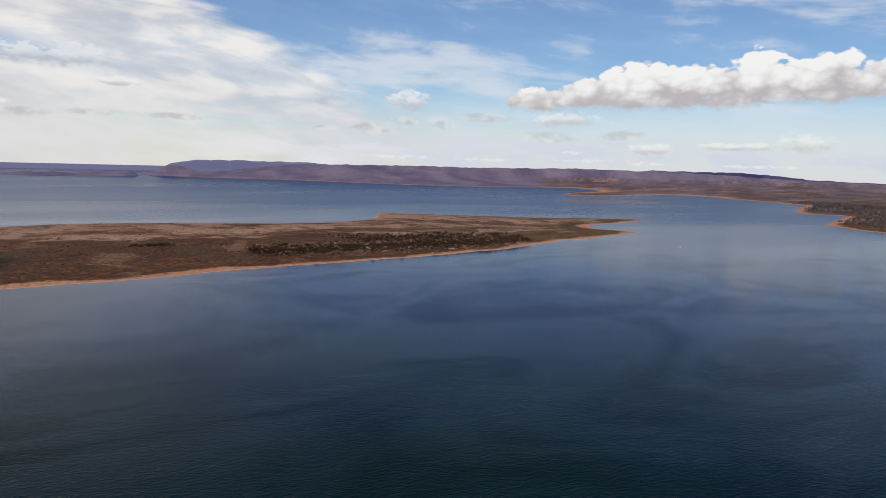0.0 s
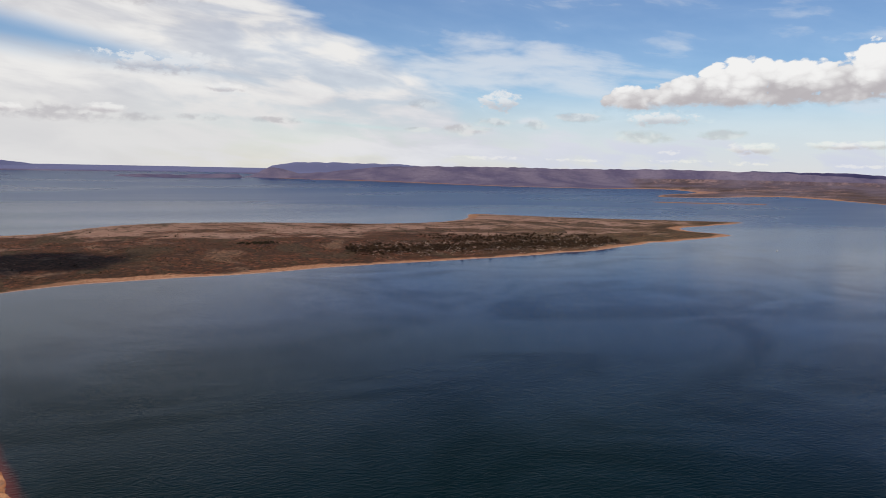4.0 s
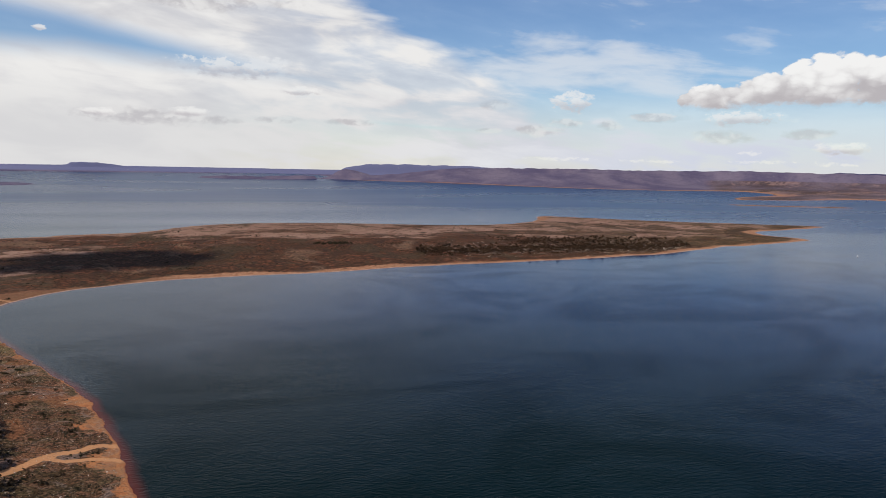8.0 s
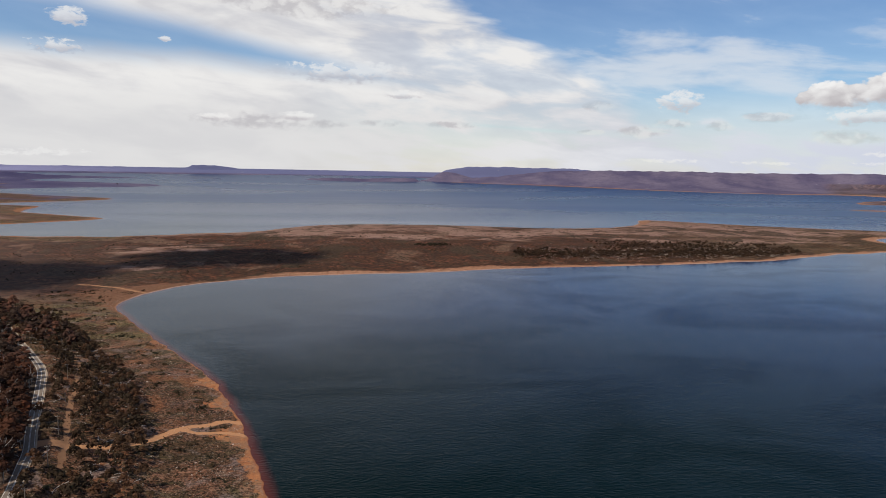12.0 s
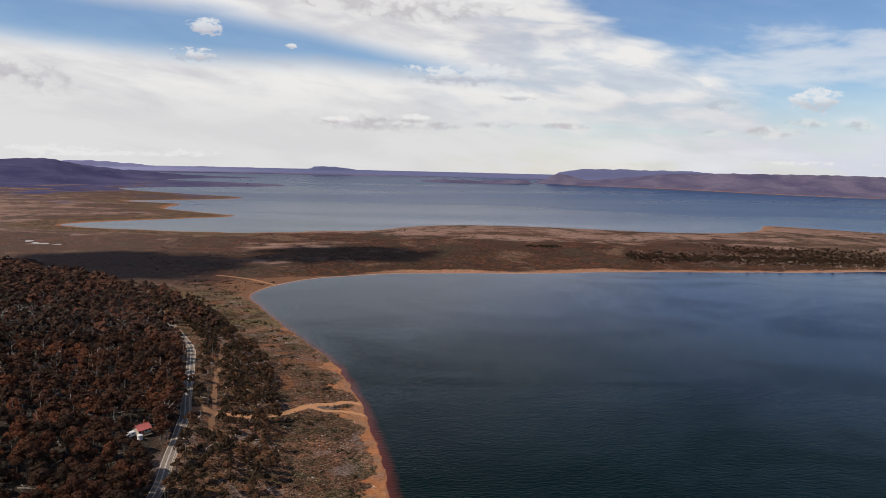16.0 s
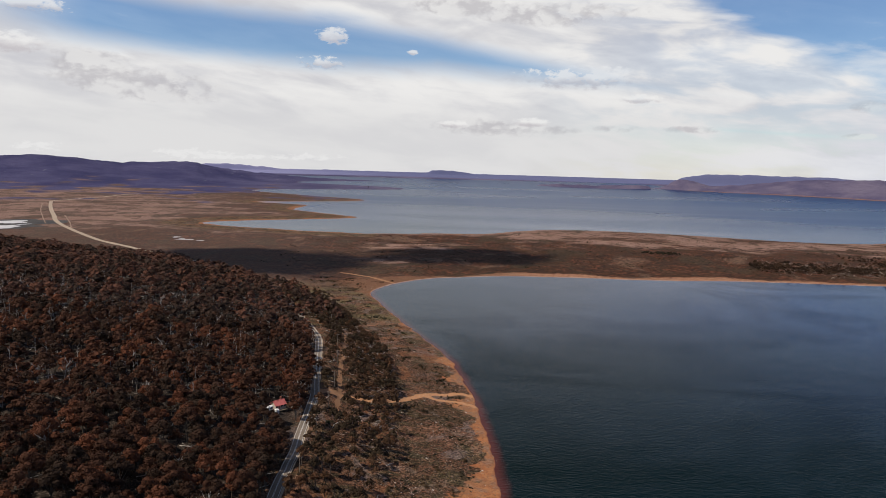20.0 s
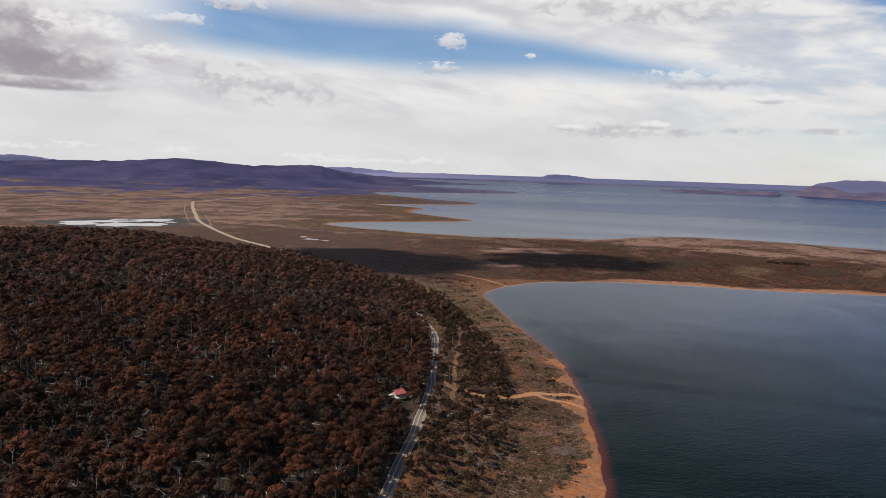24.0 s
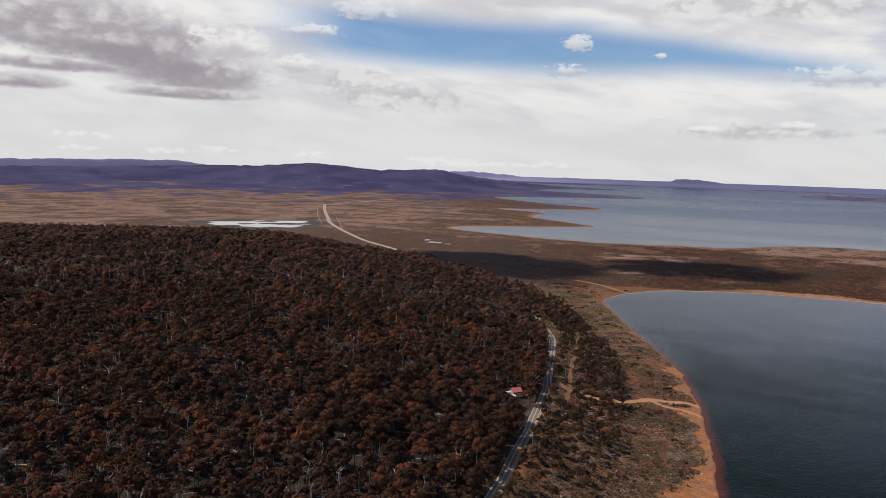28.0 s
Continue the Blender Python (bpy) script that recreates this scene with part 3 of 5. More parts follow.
# ranges, shaped to fit the camera's view: heading, rise of the crest over the eye in 1/1233 of its distance, distance
# of foot and crest in kilometres
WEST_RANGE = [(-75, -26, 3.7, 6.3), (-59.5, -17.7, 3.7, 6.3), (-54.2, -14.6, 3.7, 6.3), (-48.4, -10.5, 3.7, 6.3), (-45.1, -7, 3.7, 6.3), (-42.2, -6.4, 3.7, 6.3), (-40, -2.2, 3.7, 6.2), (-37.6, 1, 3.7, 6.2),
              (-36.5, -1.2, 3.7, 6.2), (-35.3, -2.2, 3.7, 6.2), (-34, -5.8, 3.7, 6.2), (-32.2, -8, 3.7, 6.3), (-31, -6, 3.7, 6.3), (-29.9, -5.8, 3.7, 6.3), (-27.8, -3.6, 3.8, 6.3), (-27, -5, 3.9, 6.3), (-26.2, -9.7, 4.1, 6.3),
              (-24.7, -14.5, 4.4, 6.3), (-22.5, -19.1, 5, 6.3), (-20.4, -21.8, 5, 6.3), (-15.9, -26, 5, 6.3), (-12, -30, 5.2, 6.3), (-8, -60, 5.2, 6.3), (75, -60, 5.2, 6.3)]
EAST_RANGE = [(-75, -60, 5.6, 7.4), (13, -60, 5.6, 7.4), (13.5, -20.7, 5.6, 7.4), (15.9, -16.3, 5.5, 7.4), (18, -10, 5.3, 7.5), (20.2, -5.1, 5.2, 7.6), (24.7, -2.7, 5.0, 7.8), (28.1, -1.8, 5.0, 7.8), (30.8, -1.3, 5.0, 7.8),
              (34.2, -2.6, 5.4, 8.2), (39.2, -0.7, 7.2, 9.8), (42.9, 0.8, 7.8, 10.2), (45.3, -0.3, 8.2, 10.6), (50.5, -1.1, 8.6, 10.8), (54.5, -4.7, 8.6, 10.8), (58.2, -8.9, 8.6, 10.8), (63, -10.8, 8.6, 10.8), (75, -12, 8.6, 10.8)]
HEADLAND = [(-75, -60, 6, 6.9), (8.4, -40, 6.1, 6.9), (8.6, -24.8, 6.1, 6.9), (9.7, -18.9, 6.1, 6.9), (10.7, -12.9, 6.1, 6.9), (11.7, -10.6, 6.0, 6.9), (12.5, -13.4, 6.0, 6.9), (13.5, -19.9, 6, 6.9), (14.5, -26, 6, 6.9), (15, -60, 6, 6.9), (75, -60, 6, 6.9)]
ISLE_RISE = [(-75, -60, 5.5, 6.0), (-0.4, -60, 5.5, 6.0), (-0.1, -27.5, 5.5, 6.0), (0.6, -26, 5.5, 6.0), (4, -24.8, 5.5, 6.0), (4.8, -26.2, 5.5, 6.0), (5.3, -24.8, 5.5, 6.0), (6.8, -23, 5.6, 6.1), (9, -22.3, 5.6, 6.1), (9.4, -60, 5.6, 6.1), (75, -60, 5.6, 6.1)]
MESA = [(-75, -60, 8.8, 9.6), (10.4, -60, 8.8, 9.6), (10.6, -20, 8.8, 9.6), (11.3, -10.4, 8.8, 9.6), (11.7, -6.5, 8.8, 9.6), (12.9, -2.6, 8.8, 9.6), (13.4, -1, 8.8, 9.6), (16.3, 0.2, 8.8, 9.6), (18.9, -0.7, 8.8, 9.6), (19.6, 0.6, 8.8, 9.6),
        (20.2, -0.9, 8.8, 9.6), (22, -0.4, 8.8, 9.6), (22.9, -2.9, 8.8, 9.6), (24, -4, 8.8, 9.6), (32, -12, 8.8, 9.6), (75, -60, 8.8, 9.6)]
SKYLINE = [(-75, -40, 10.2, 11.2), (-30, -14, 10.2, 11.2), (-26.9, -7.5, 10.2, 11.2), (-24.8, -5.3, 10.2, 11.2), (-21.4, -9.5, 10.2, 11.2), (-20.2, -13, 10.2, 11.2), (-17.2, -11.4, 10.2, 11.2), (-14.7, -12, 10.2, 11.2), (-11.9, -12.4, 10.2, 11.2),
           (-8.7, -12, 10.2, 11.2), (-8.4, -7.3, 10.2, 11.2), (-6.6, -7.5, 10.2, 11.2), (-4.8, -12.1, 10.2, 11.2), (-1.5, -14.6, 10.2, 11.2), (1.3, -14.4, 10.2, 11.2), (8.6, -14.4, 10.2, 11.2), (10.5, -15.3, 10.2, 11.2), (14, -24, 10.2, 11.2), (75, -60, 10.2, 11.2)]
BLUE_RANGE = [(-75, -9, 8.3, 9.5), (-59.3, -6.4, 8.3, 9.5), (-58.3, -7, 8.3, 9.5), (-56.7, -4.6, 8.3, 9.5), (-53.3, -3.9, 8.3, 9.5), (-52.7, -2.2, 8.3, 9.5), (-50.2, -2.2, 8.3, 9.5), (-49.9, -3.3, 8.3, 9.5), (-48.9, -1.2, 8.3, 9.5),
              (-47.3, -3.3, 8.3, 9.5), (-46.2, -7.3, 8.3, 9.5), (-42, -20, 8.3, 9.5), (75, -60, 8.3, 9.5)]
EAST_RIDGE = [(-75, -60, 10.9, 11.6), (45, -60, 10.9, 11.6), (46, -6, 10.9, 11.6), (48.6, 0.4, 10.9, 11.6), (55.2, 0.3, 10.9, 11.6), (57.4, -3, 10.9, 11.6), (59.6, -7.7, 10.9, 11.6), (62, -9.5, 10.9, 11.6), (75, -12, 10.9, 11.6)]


def height(x, y, s=None):
    """Height of the ground; s is the distance inland."""
    s = inland(x, y) if s is None else s
    r = np.hypot(x - HUB[0], y - HUB[1])
    az = np.degrees(np.arctan2(x - HUB[0], y - HUB[1]))
    land = np.maximum(s, 0)
    z = 2.6 * (1 - np.exp(-land / 45)) + 1.2 * ease(land, 20, 300) * (1 + ripples(x, y, 260, 11)) + 0.25 * ripples(x, y, 45, 12) * ease(land, 4, 30)
    z = z + 6.5 * np.exp(-((x - 120) / 330) ** 2 - ((y - 1380) / 130) ** 2) + 2.0 * np.exp(-((x - 560) / 300) ** 2 - ((y - 1080) / 130) ** 2)
    # forested hill west of the bay
    hill = np.interp(land, (0, 15, 40, 70, 92, 155, 260, 450, 800), (0, 0.6, 3, 11, 16, 24, 37, 47, 50))
    q = beyond_wood(x, y)
    fall = np.interp(-q, (-60, 0, 60, 120, 200, 300, 420), (0, 0.06, 0.32, 0.56, 0.78, 0.92, 1.0))
    hill = hill * fall * (1 - 0.48 * ease(-x, 620, 900)) - 7 * fall * np.exp(-((x + 520) / 90) ** 2 - ((y - 570) / 110) ** 2)
    z = z + hill * (x < 100) * (1 + 0.05 * ripples(x, y, 120, 13))
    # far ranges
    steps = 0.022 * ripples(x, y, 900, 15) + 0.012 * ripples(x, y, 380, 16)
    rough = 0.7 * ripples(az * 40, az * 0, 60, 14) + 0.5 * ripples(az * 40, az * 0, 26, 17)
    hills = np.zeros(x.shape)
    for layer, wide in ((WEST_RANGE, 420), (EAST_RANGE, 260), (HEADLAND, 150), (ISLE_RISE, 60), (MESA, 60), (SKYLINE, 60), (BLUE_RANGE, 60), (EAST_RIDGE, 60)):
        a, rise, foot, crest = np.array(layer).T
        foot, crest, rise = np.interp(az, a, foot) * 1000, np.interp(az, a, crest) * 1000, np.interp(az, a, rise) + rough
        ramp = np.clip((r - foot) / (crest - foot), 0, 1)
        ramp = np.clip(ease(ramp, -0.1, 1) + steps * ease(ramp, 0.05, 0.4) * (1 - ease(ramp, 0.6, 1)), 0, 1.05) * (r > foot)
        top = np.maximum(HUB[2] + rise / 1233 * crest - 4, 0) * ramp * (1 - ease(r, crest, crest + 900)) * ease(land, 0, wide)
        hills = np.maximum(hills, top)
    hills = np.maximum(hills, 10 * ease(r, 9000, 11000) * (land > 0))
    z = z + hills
    # a level pan for the pond
    u, v = (x + 1090) * 0.63 + (y - 1083) * 0.777, (y - 1083) * 0.63 - (x + 1090) * 0.777
    pan = 1 - ease(np.hypot(u / 200, v / 160), 0.85, 1.25)
    z = z * (1 - pan) + 3.0 * pan
    z = np.where(s < 0, np.maximum(0.12 * s, -4), z)
    return z


def levelled(x, y, s):
    """The ground with the road's bench cut into it."""
    z = height(x, y, s)
    near = (x > -330) & (x < 20) & (y > -360) & (y < 600)
    if near.any():
        px, py = x[near], y[near]
        best, at = np.full(px.shape, 1e9), np.zeros(px.shape)
        lane_z = height(LANE[:, 0], LANE[:, 1])
        for (cx, cy), cz in zip(LANE, lane_z):
            d = np.hypot(px - cx, py - cy)
            at = np.where(d < best, cz, at)
            best = np.minimum(best, d)
        k = 1 - ease(best, 6, 15)
        z[near] = z[near] * (1 - k) + at * k
    return z


def ground_at(x, y):
    x, y = np.atleast_1d(np.asarray(x, float)), np.atleast_1d(np.asarray(y, float))
    return levelled(x, y, inland(x, y))


START, REACH = 2500.0, 2300.0


def draw_in(x, y, z):
    """Beyond 2.5 km the country is drawn in towards the flight along the line of sight, so that its rim stays inside five kilometres."""
    dx, dy = x - HUB[0], y - HUB[1]
    r = np.hypot(dx, dy)
    k = np.where(r > START, (START + REACH * (1 - np.exp(-(r - START) / REACH))) / np.maximum(r, 1), 1.0)
    return HUB[0] + dx * k, HUB[1] + dy * k, HUB[2] + (z - HUB[2]) * k


def mesh_of(name, verts, faces, mat, attributes=(), shade=True):
    me = bpy.data.meshes.new(name)
    verts, faces = np.asarray(verts, np.float32), np.asarray(faces, np.int32)
    sides = faces.shape[1]
    me.vertices.add(len(verts))
    me.vertices.foreach_set("co", verts.ravel())
    me.loops.add(faces.size)
    me.loops.foreach_set("vertex_index", faces.ravel())
    me.polygons.add(len(faces))
    me.polygons.foreach_set("loop_start", np.arange(0, faces.size, sides, dtype=np.int32))
    me.update(calc_edges=True)
    if shade:
        me.polygons.foreach_set("use_smooth", np.ones(len(faces), bool))
    for key, values in attributes:
        me.attributes.new(key, "FLOAT", "POINT").data.foreach_set("value", np.asarray(values, np.float32).ravel())
    me.materials.append(mat)
    return me


def polar(turns, rings):
    a, r = np.meshgrid(np.radians(turns), rings, indexing="ij")
    x, y = HUB[0] + r * np.sin(a), HUB[1] + r * np.cos(a)
    i, j = np.meshgrid(np.arange(len(turns)), np.arange(len(rings) - 1), indexing="ij")
    i2 = (i + 1) % len(turns)
    w = len(rings)
    faces = np.stack((i * w + j, i * w + j + 1, i2 * w + j + 1, i2 * w + j), -1).reshape(-1, 4)
    return x.ravel(), y.ravel(), faces


TURNS = np.concatenate((np.arange(-68, 68, 0.28), np.arange(70, 290, 4.0)))


def build_ground():
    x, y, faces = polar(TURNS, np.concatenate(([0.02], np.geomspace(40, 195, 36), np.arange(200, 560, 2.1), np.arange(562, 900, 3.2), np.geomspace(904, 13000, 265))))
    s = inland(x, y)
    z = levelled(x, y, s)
    r = np.hypot(x - HUB[0], y - HUB[1])
    q = beyond_wood(x, y)
    west = (x < 0) * (1 - ease(y, 560, 700) * (x > -320)) * (1 - ease(q, -10, 40) * ease(s, 70, 110))
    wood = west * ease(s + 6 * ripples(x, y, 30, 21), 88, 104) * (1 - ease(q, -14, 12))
    az = np.degrees(np.arctan2(x - HUB[0], y - HUB[1]))
    # how much haze goes into the ground's colour
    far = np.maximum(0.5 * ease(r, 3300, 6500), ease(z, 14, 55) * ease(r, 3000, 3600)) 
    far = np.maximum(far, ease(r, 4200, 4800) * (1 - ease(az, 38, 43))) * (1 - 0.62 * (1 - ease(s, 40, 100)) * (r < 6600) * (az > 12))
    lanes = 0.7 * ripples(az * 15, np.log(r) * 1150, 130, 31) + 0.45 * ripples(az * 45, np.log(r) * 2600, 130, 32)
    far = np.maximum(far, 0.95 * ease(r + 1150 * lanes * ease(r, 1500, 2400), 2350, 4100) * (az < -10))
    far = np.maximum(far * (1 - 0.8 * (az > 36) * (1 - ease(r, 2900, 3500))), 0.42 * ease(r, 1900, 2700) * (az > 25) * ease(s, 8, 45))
    # left side, where shade and haze go into the colour
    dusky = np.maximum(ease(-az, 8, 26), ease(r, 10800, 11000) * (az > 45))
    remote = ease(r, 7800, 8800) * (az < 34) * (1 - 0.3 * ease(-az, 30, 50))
    olive = ease(x, 480, 800) * (y > 700) + 0.6 * (az > 30) * (r > 1500)
    grassy = 0.16 * np.exp(-((x - 60) / 300) ** 2 - ((y - 1420) / 120) ** 2) + 0.07 * ease(y, 1080, 1250) * (y < 1800) * ease(x, -200, 0) * (1 - ease(x, 900, 1200)) - 0.09 * (1 - ease(y, 980, 1120)) * (x > -150) - 0.06 * np.exp(-((x - 250) / 420) ** 2 - ((y - 970) / 140) ** 2) + 0.15 * ease(-az, 20, 40) * ease(r, 1250, 1600)
    shelf = 0.6 + 4 * np.maximum(0, ripples(x, y, 46, 22)) + 20 * np.exp(-((y - 150) / 45) ** 2) + 13 * np.exp(-((y - 279) / 14) ** 2) + 10 * np.exp(-((y - 330) / 9) ** 2) + 9 * np.exp(-((y - 371) / 10) ** 2) + 4 * np.exp(-((y - 240) / 16) ** 2)
    sand = np.where((y < 640) & (x < 0), shelf, 16 + 8 * ripples(x, y, 200, 23)) + 42 * np.exp(-((x + 225) / 60) ** 2 - ((y - 690) / 60) ** 2) + 22 * np.exp(-((x - 880) / 90) ** 2 - ((y - 1670) / 90) ** 2) + 18 * np.exp(-((x - 1160) / 90) ** 2 - ((y - 1130) / 90) ** 2) + 14 * ease(r, 2000, 2300) * (az > 30) + 90 * ease(r, 4000, 4400) * (az > 12)
    dull = 0.9 * ease(y, 410, 560) * (1 - ease(x, -150, 50)) * (y < 800) + 0.35 * ease(r, 700, 1500) * (az < 28)
    # second and third patch: dark heath, and cloud shade put into its colour
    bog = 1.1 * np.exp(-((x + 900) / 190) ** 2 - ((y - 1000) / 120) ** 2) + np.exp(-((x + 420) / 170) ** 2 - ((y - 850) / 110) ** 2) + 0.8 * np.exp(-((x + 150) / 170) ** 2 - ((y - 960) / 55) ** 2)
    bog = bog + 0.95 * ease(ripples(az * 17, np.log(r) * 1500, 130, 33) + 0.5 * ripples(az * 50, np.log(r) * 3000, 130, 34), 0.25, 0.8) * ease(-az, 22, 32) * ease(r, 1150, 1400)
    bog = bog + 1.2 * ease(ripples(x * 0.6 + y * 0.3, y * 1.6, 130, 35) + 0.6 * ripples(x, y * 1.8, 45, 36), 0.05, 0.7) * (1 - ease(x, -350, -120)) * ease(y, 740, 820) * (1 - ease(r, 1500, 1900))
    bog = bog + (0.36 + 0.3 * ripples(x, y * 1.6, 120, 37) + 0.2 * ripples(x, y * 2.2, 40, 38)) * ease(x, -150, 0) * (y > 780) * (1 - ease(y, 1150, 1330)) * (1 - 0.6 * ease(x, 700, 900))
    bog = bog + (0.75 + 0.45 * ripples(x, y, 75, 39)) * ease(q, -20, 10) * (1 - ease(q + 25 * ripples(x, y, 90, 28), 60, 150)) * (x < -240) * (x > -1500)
    track, sandy = np.zeros(x.shape), np.zeros(x.shape)
    near = np.flatnonzero((x > -300) & (x < -30) & (y > 200) & (y < 760))
    for line, width, orange in TRACKS:
        d, _ = to_line(x[near], y[near], smooth(line, 5), False)
        k = 1 - ease(d, width * 0.35, width * 1.1)
        sandy[near] = np.where(k > track[near], orange, sandy[near])
        track[near] = np.maximum(track[near], k)
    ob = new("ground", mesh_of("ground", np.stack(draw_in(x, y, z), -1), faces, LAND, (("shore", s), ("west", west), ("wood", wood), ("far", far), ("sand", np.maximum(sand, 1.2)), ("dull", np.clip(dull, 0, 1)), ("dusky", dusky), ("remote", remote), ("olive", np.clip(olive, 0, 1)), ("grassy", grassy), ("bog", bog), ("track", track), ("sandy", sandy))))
    tagged(ob, "brown heath moorland with rusty beaches and distant hills", "ground", kind="structure")
    x, y, faces = polar(TURNS[::2], np.concatenate(([0.02], np.geomspace(40, 12500, 150))))
    s = inland(x, y)
    r = np.hypot(x - HUB[0], y - HUB[1])
    lee = 0.72 * ease(r, 340, 740) * (1 - ease(x, -60, 380)) * (y < 900)
    # grows with distance from the flight, not with the lake's real depth
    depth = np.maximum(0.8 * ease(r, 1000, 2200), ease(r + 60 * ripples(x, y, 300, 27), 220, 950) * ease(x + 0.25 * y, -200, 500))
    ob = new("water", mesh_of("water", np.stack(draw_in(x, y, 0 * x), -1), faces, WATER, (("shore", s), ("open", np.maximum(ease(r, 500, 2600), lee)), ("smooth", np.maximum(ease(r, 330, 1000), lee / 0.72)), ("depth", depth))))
    tagged(ob, "dark blue wind-rippled lake water", "lake", kind="structure")


build_ground()


# ---------------------------------------------------------------- helpers for things
def thing(name, label, category, at=(0, 0, 0), group="", turn=0.0):
    root = new(name)
    root.empty_display_size = 0.5
    root.matrix_basis = pose(*at, 0, 0, turn)
    return tagged(root, label, category, group)


def part(name, bm, mat, parent, label=""):
    """One mesh object under a thing or a part."""
    me = bpy.data.meshes.new(name)
    bm.to_mesh(me)
    bm.free()
    me.materials.append(mat)
    return hang(name, me, parent, label)


def hang(name, me, parent, label=""):
    ob = new(name, me)
    ob.parent = parent
    return tagged(ob, label)


def box(bm, x, y, z, w, d, h, bevel=0.0):
    """A block whose base is centred at x, y, z."""
    made = bmesh.ops.create_cube(bm, size=1, matrix=Matrix.LocRotScale((x, y, z + h / 2), None, (w, d, h)))["verts"]
    if bevel:
        edges = {e for v in made for e in v.link_edges}
        bmesh.ops.bevel(bm, geom=list(edges), offset=bevel, segments=1, affect="EDGES")
    return bm


def tube(points, radii, sides=6):
    """Verts and quads of a tapering tube along points."""
    points = [Vector(p) for p in points]
    verts, faces = [], []
    for k, p in enumerate(points):
        way = (points[min(k + 1, len(points) - 1)] - points[max(k - 1, 0)]).normalized()
        a = way.orthogonal().normalized()
        b = way.cross(a)
        for i in range(sides):
            w = 6.2832 * i / sides
            verts.append(p + (a * math.cos(w) + b * math.sin(w)) * radii[k])
    for k in range(len(points) - 1):
        for i in range(sides):
            j = (i + 1) % sides
            faces.append((k * sides + i, k * sides + j, (k + 1) * sides + j, (k + 1) * sides + i))
    return verts, faces


def join(pieces):
    verts, faces, n = [], [], 0
    for v, f in pieces:
        verts.extend(tuple(p) for p in v)
        faces.extend(tuple(i + n for i in q) for q in f)
        n += len(v)
    return np.array(verts), np.array(faces)


def leaf_cloud(rng, blobs, count, size, low=-0.35, lift=0.0):
    """Loose quads on the outsides of round clumps (x, y, z, radius, flatness)."""
    weights = np.array([b[3] ** 2 for b in blobs])
    pick = rng.choice(len(blobs), count, p=weights / weights.sum())
    b = np.array(blobs)[pick]
    up = rng.uniform(low, 1, count)
    turn = rng.uniform(0, 6.2832, count)
    flat = np.sqrt(1 - up * up)
    out = np.stack((flat * np.cos(turn), flat * np.sin(turn), up), -1)
    mid = b[:, :3] + out * (b[:, 3:4] * rng.uniform(0.72, 1.05, (count, 1))) * np.stack((np.ones(count), np.ones(count), b[:, 4]), -1)
    face = out + rng.normal(0, 0.30, (count, 3)) + (0, 0, lift)
    face /= np.linalg.norm(face, axis=1)[:, None]
    side = np.cross(face, rng.normal(0, 1, (count, 3)))
    side /= np.linalg.norm(side, axis=1)[:, None]
    over = np.cross(face, side)
    s = size * rng.uniform(0.6, 1.35, (count, 1))
    corners = np.stack((mid - side * s - over * s * 0.5, mid + side * s * 0.7 - over * s * 0.7, mid + side * s + over * s * 0.5, mid - side * s * 0.6 + over * s * 0.75), 1)
    return corners.reshape(-1, 3), np.arange(count * 4).reshape(-1, 4)


def gum_blobs(rng, tall, wide):
    """Clumps of a gum tree's crown: a broken dome of rounded tufts with gaps between them."""
    blobs = [(rng.normal(0, 0.3), rng.normal(0, 0.3), tall * 0.82, wide * 0.50, 0.8)]
    for k in range(rng.integers(6, 9)):
        a, d = 2.4 * k + rng.uniform(-0.5, 0.5), wide * rng.uniform(0.38, 0.78)
        blobs.append((d * math.cos(a), d * math.sin(a), tall * (0.86 - 0.34 * (d / wide) ** 1.5 + rng.uniform(-0.14, 0.03)), wide * rng.uniform(0.32, 0.48), rng.uniform(0.62, 0.85)))
    return blobs


def gum_wood(rng, blobs, tall):
    """A leaning trunk with a limb to each clump."""
    fork = Vector((rng.normal(0, 0.25), rng.normal(0, 0.25), tall * 0.42))
    pieces = [tube([(0, 0, -0.6), fork * 0.5 + Vector((0.1, 0, 0)), fork, (blobs[0][0], blobs[0][1], tall * 0.78)], [0.30, 0.22, 0.17, 0.05], 6)]
    for x, y, z, r, _ in blobs[1:]:
        bend = fork.lerp(Vector((x, y, z)), 0.55) + Vector((0, 0, -0.5))
        pieces.append(tube([fork * rng.uniform(0.75, 1.0), bend, (x, y, z + r * 0.3)], [0.11, 0.08, 0.025], 4))
    return join(pieces)


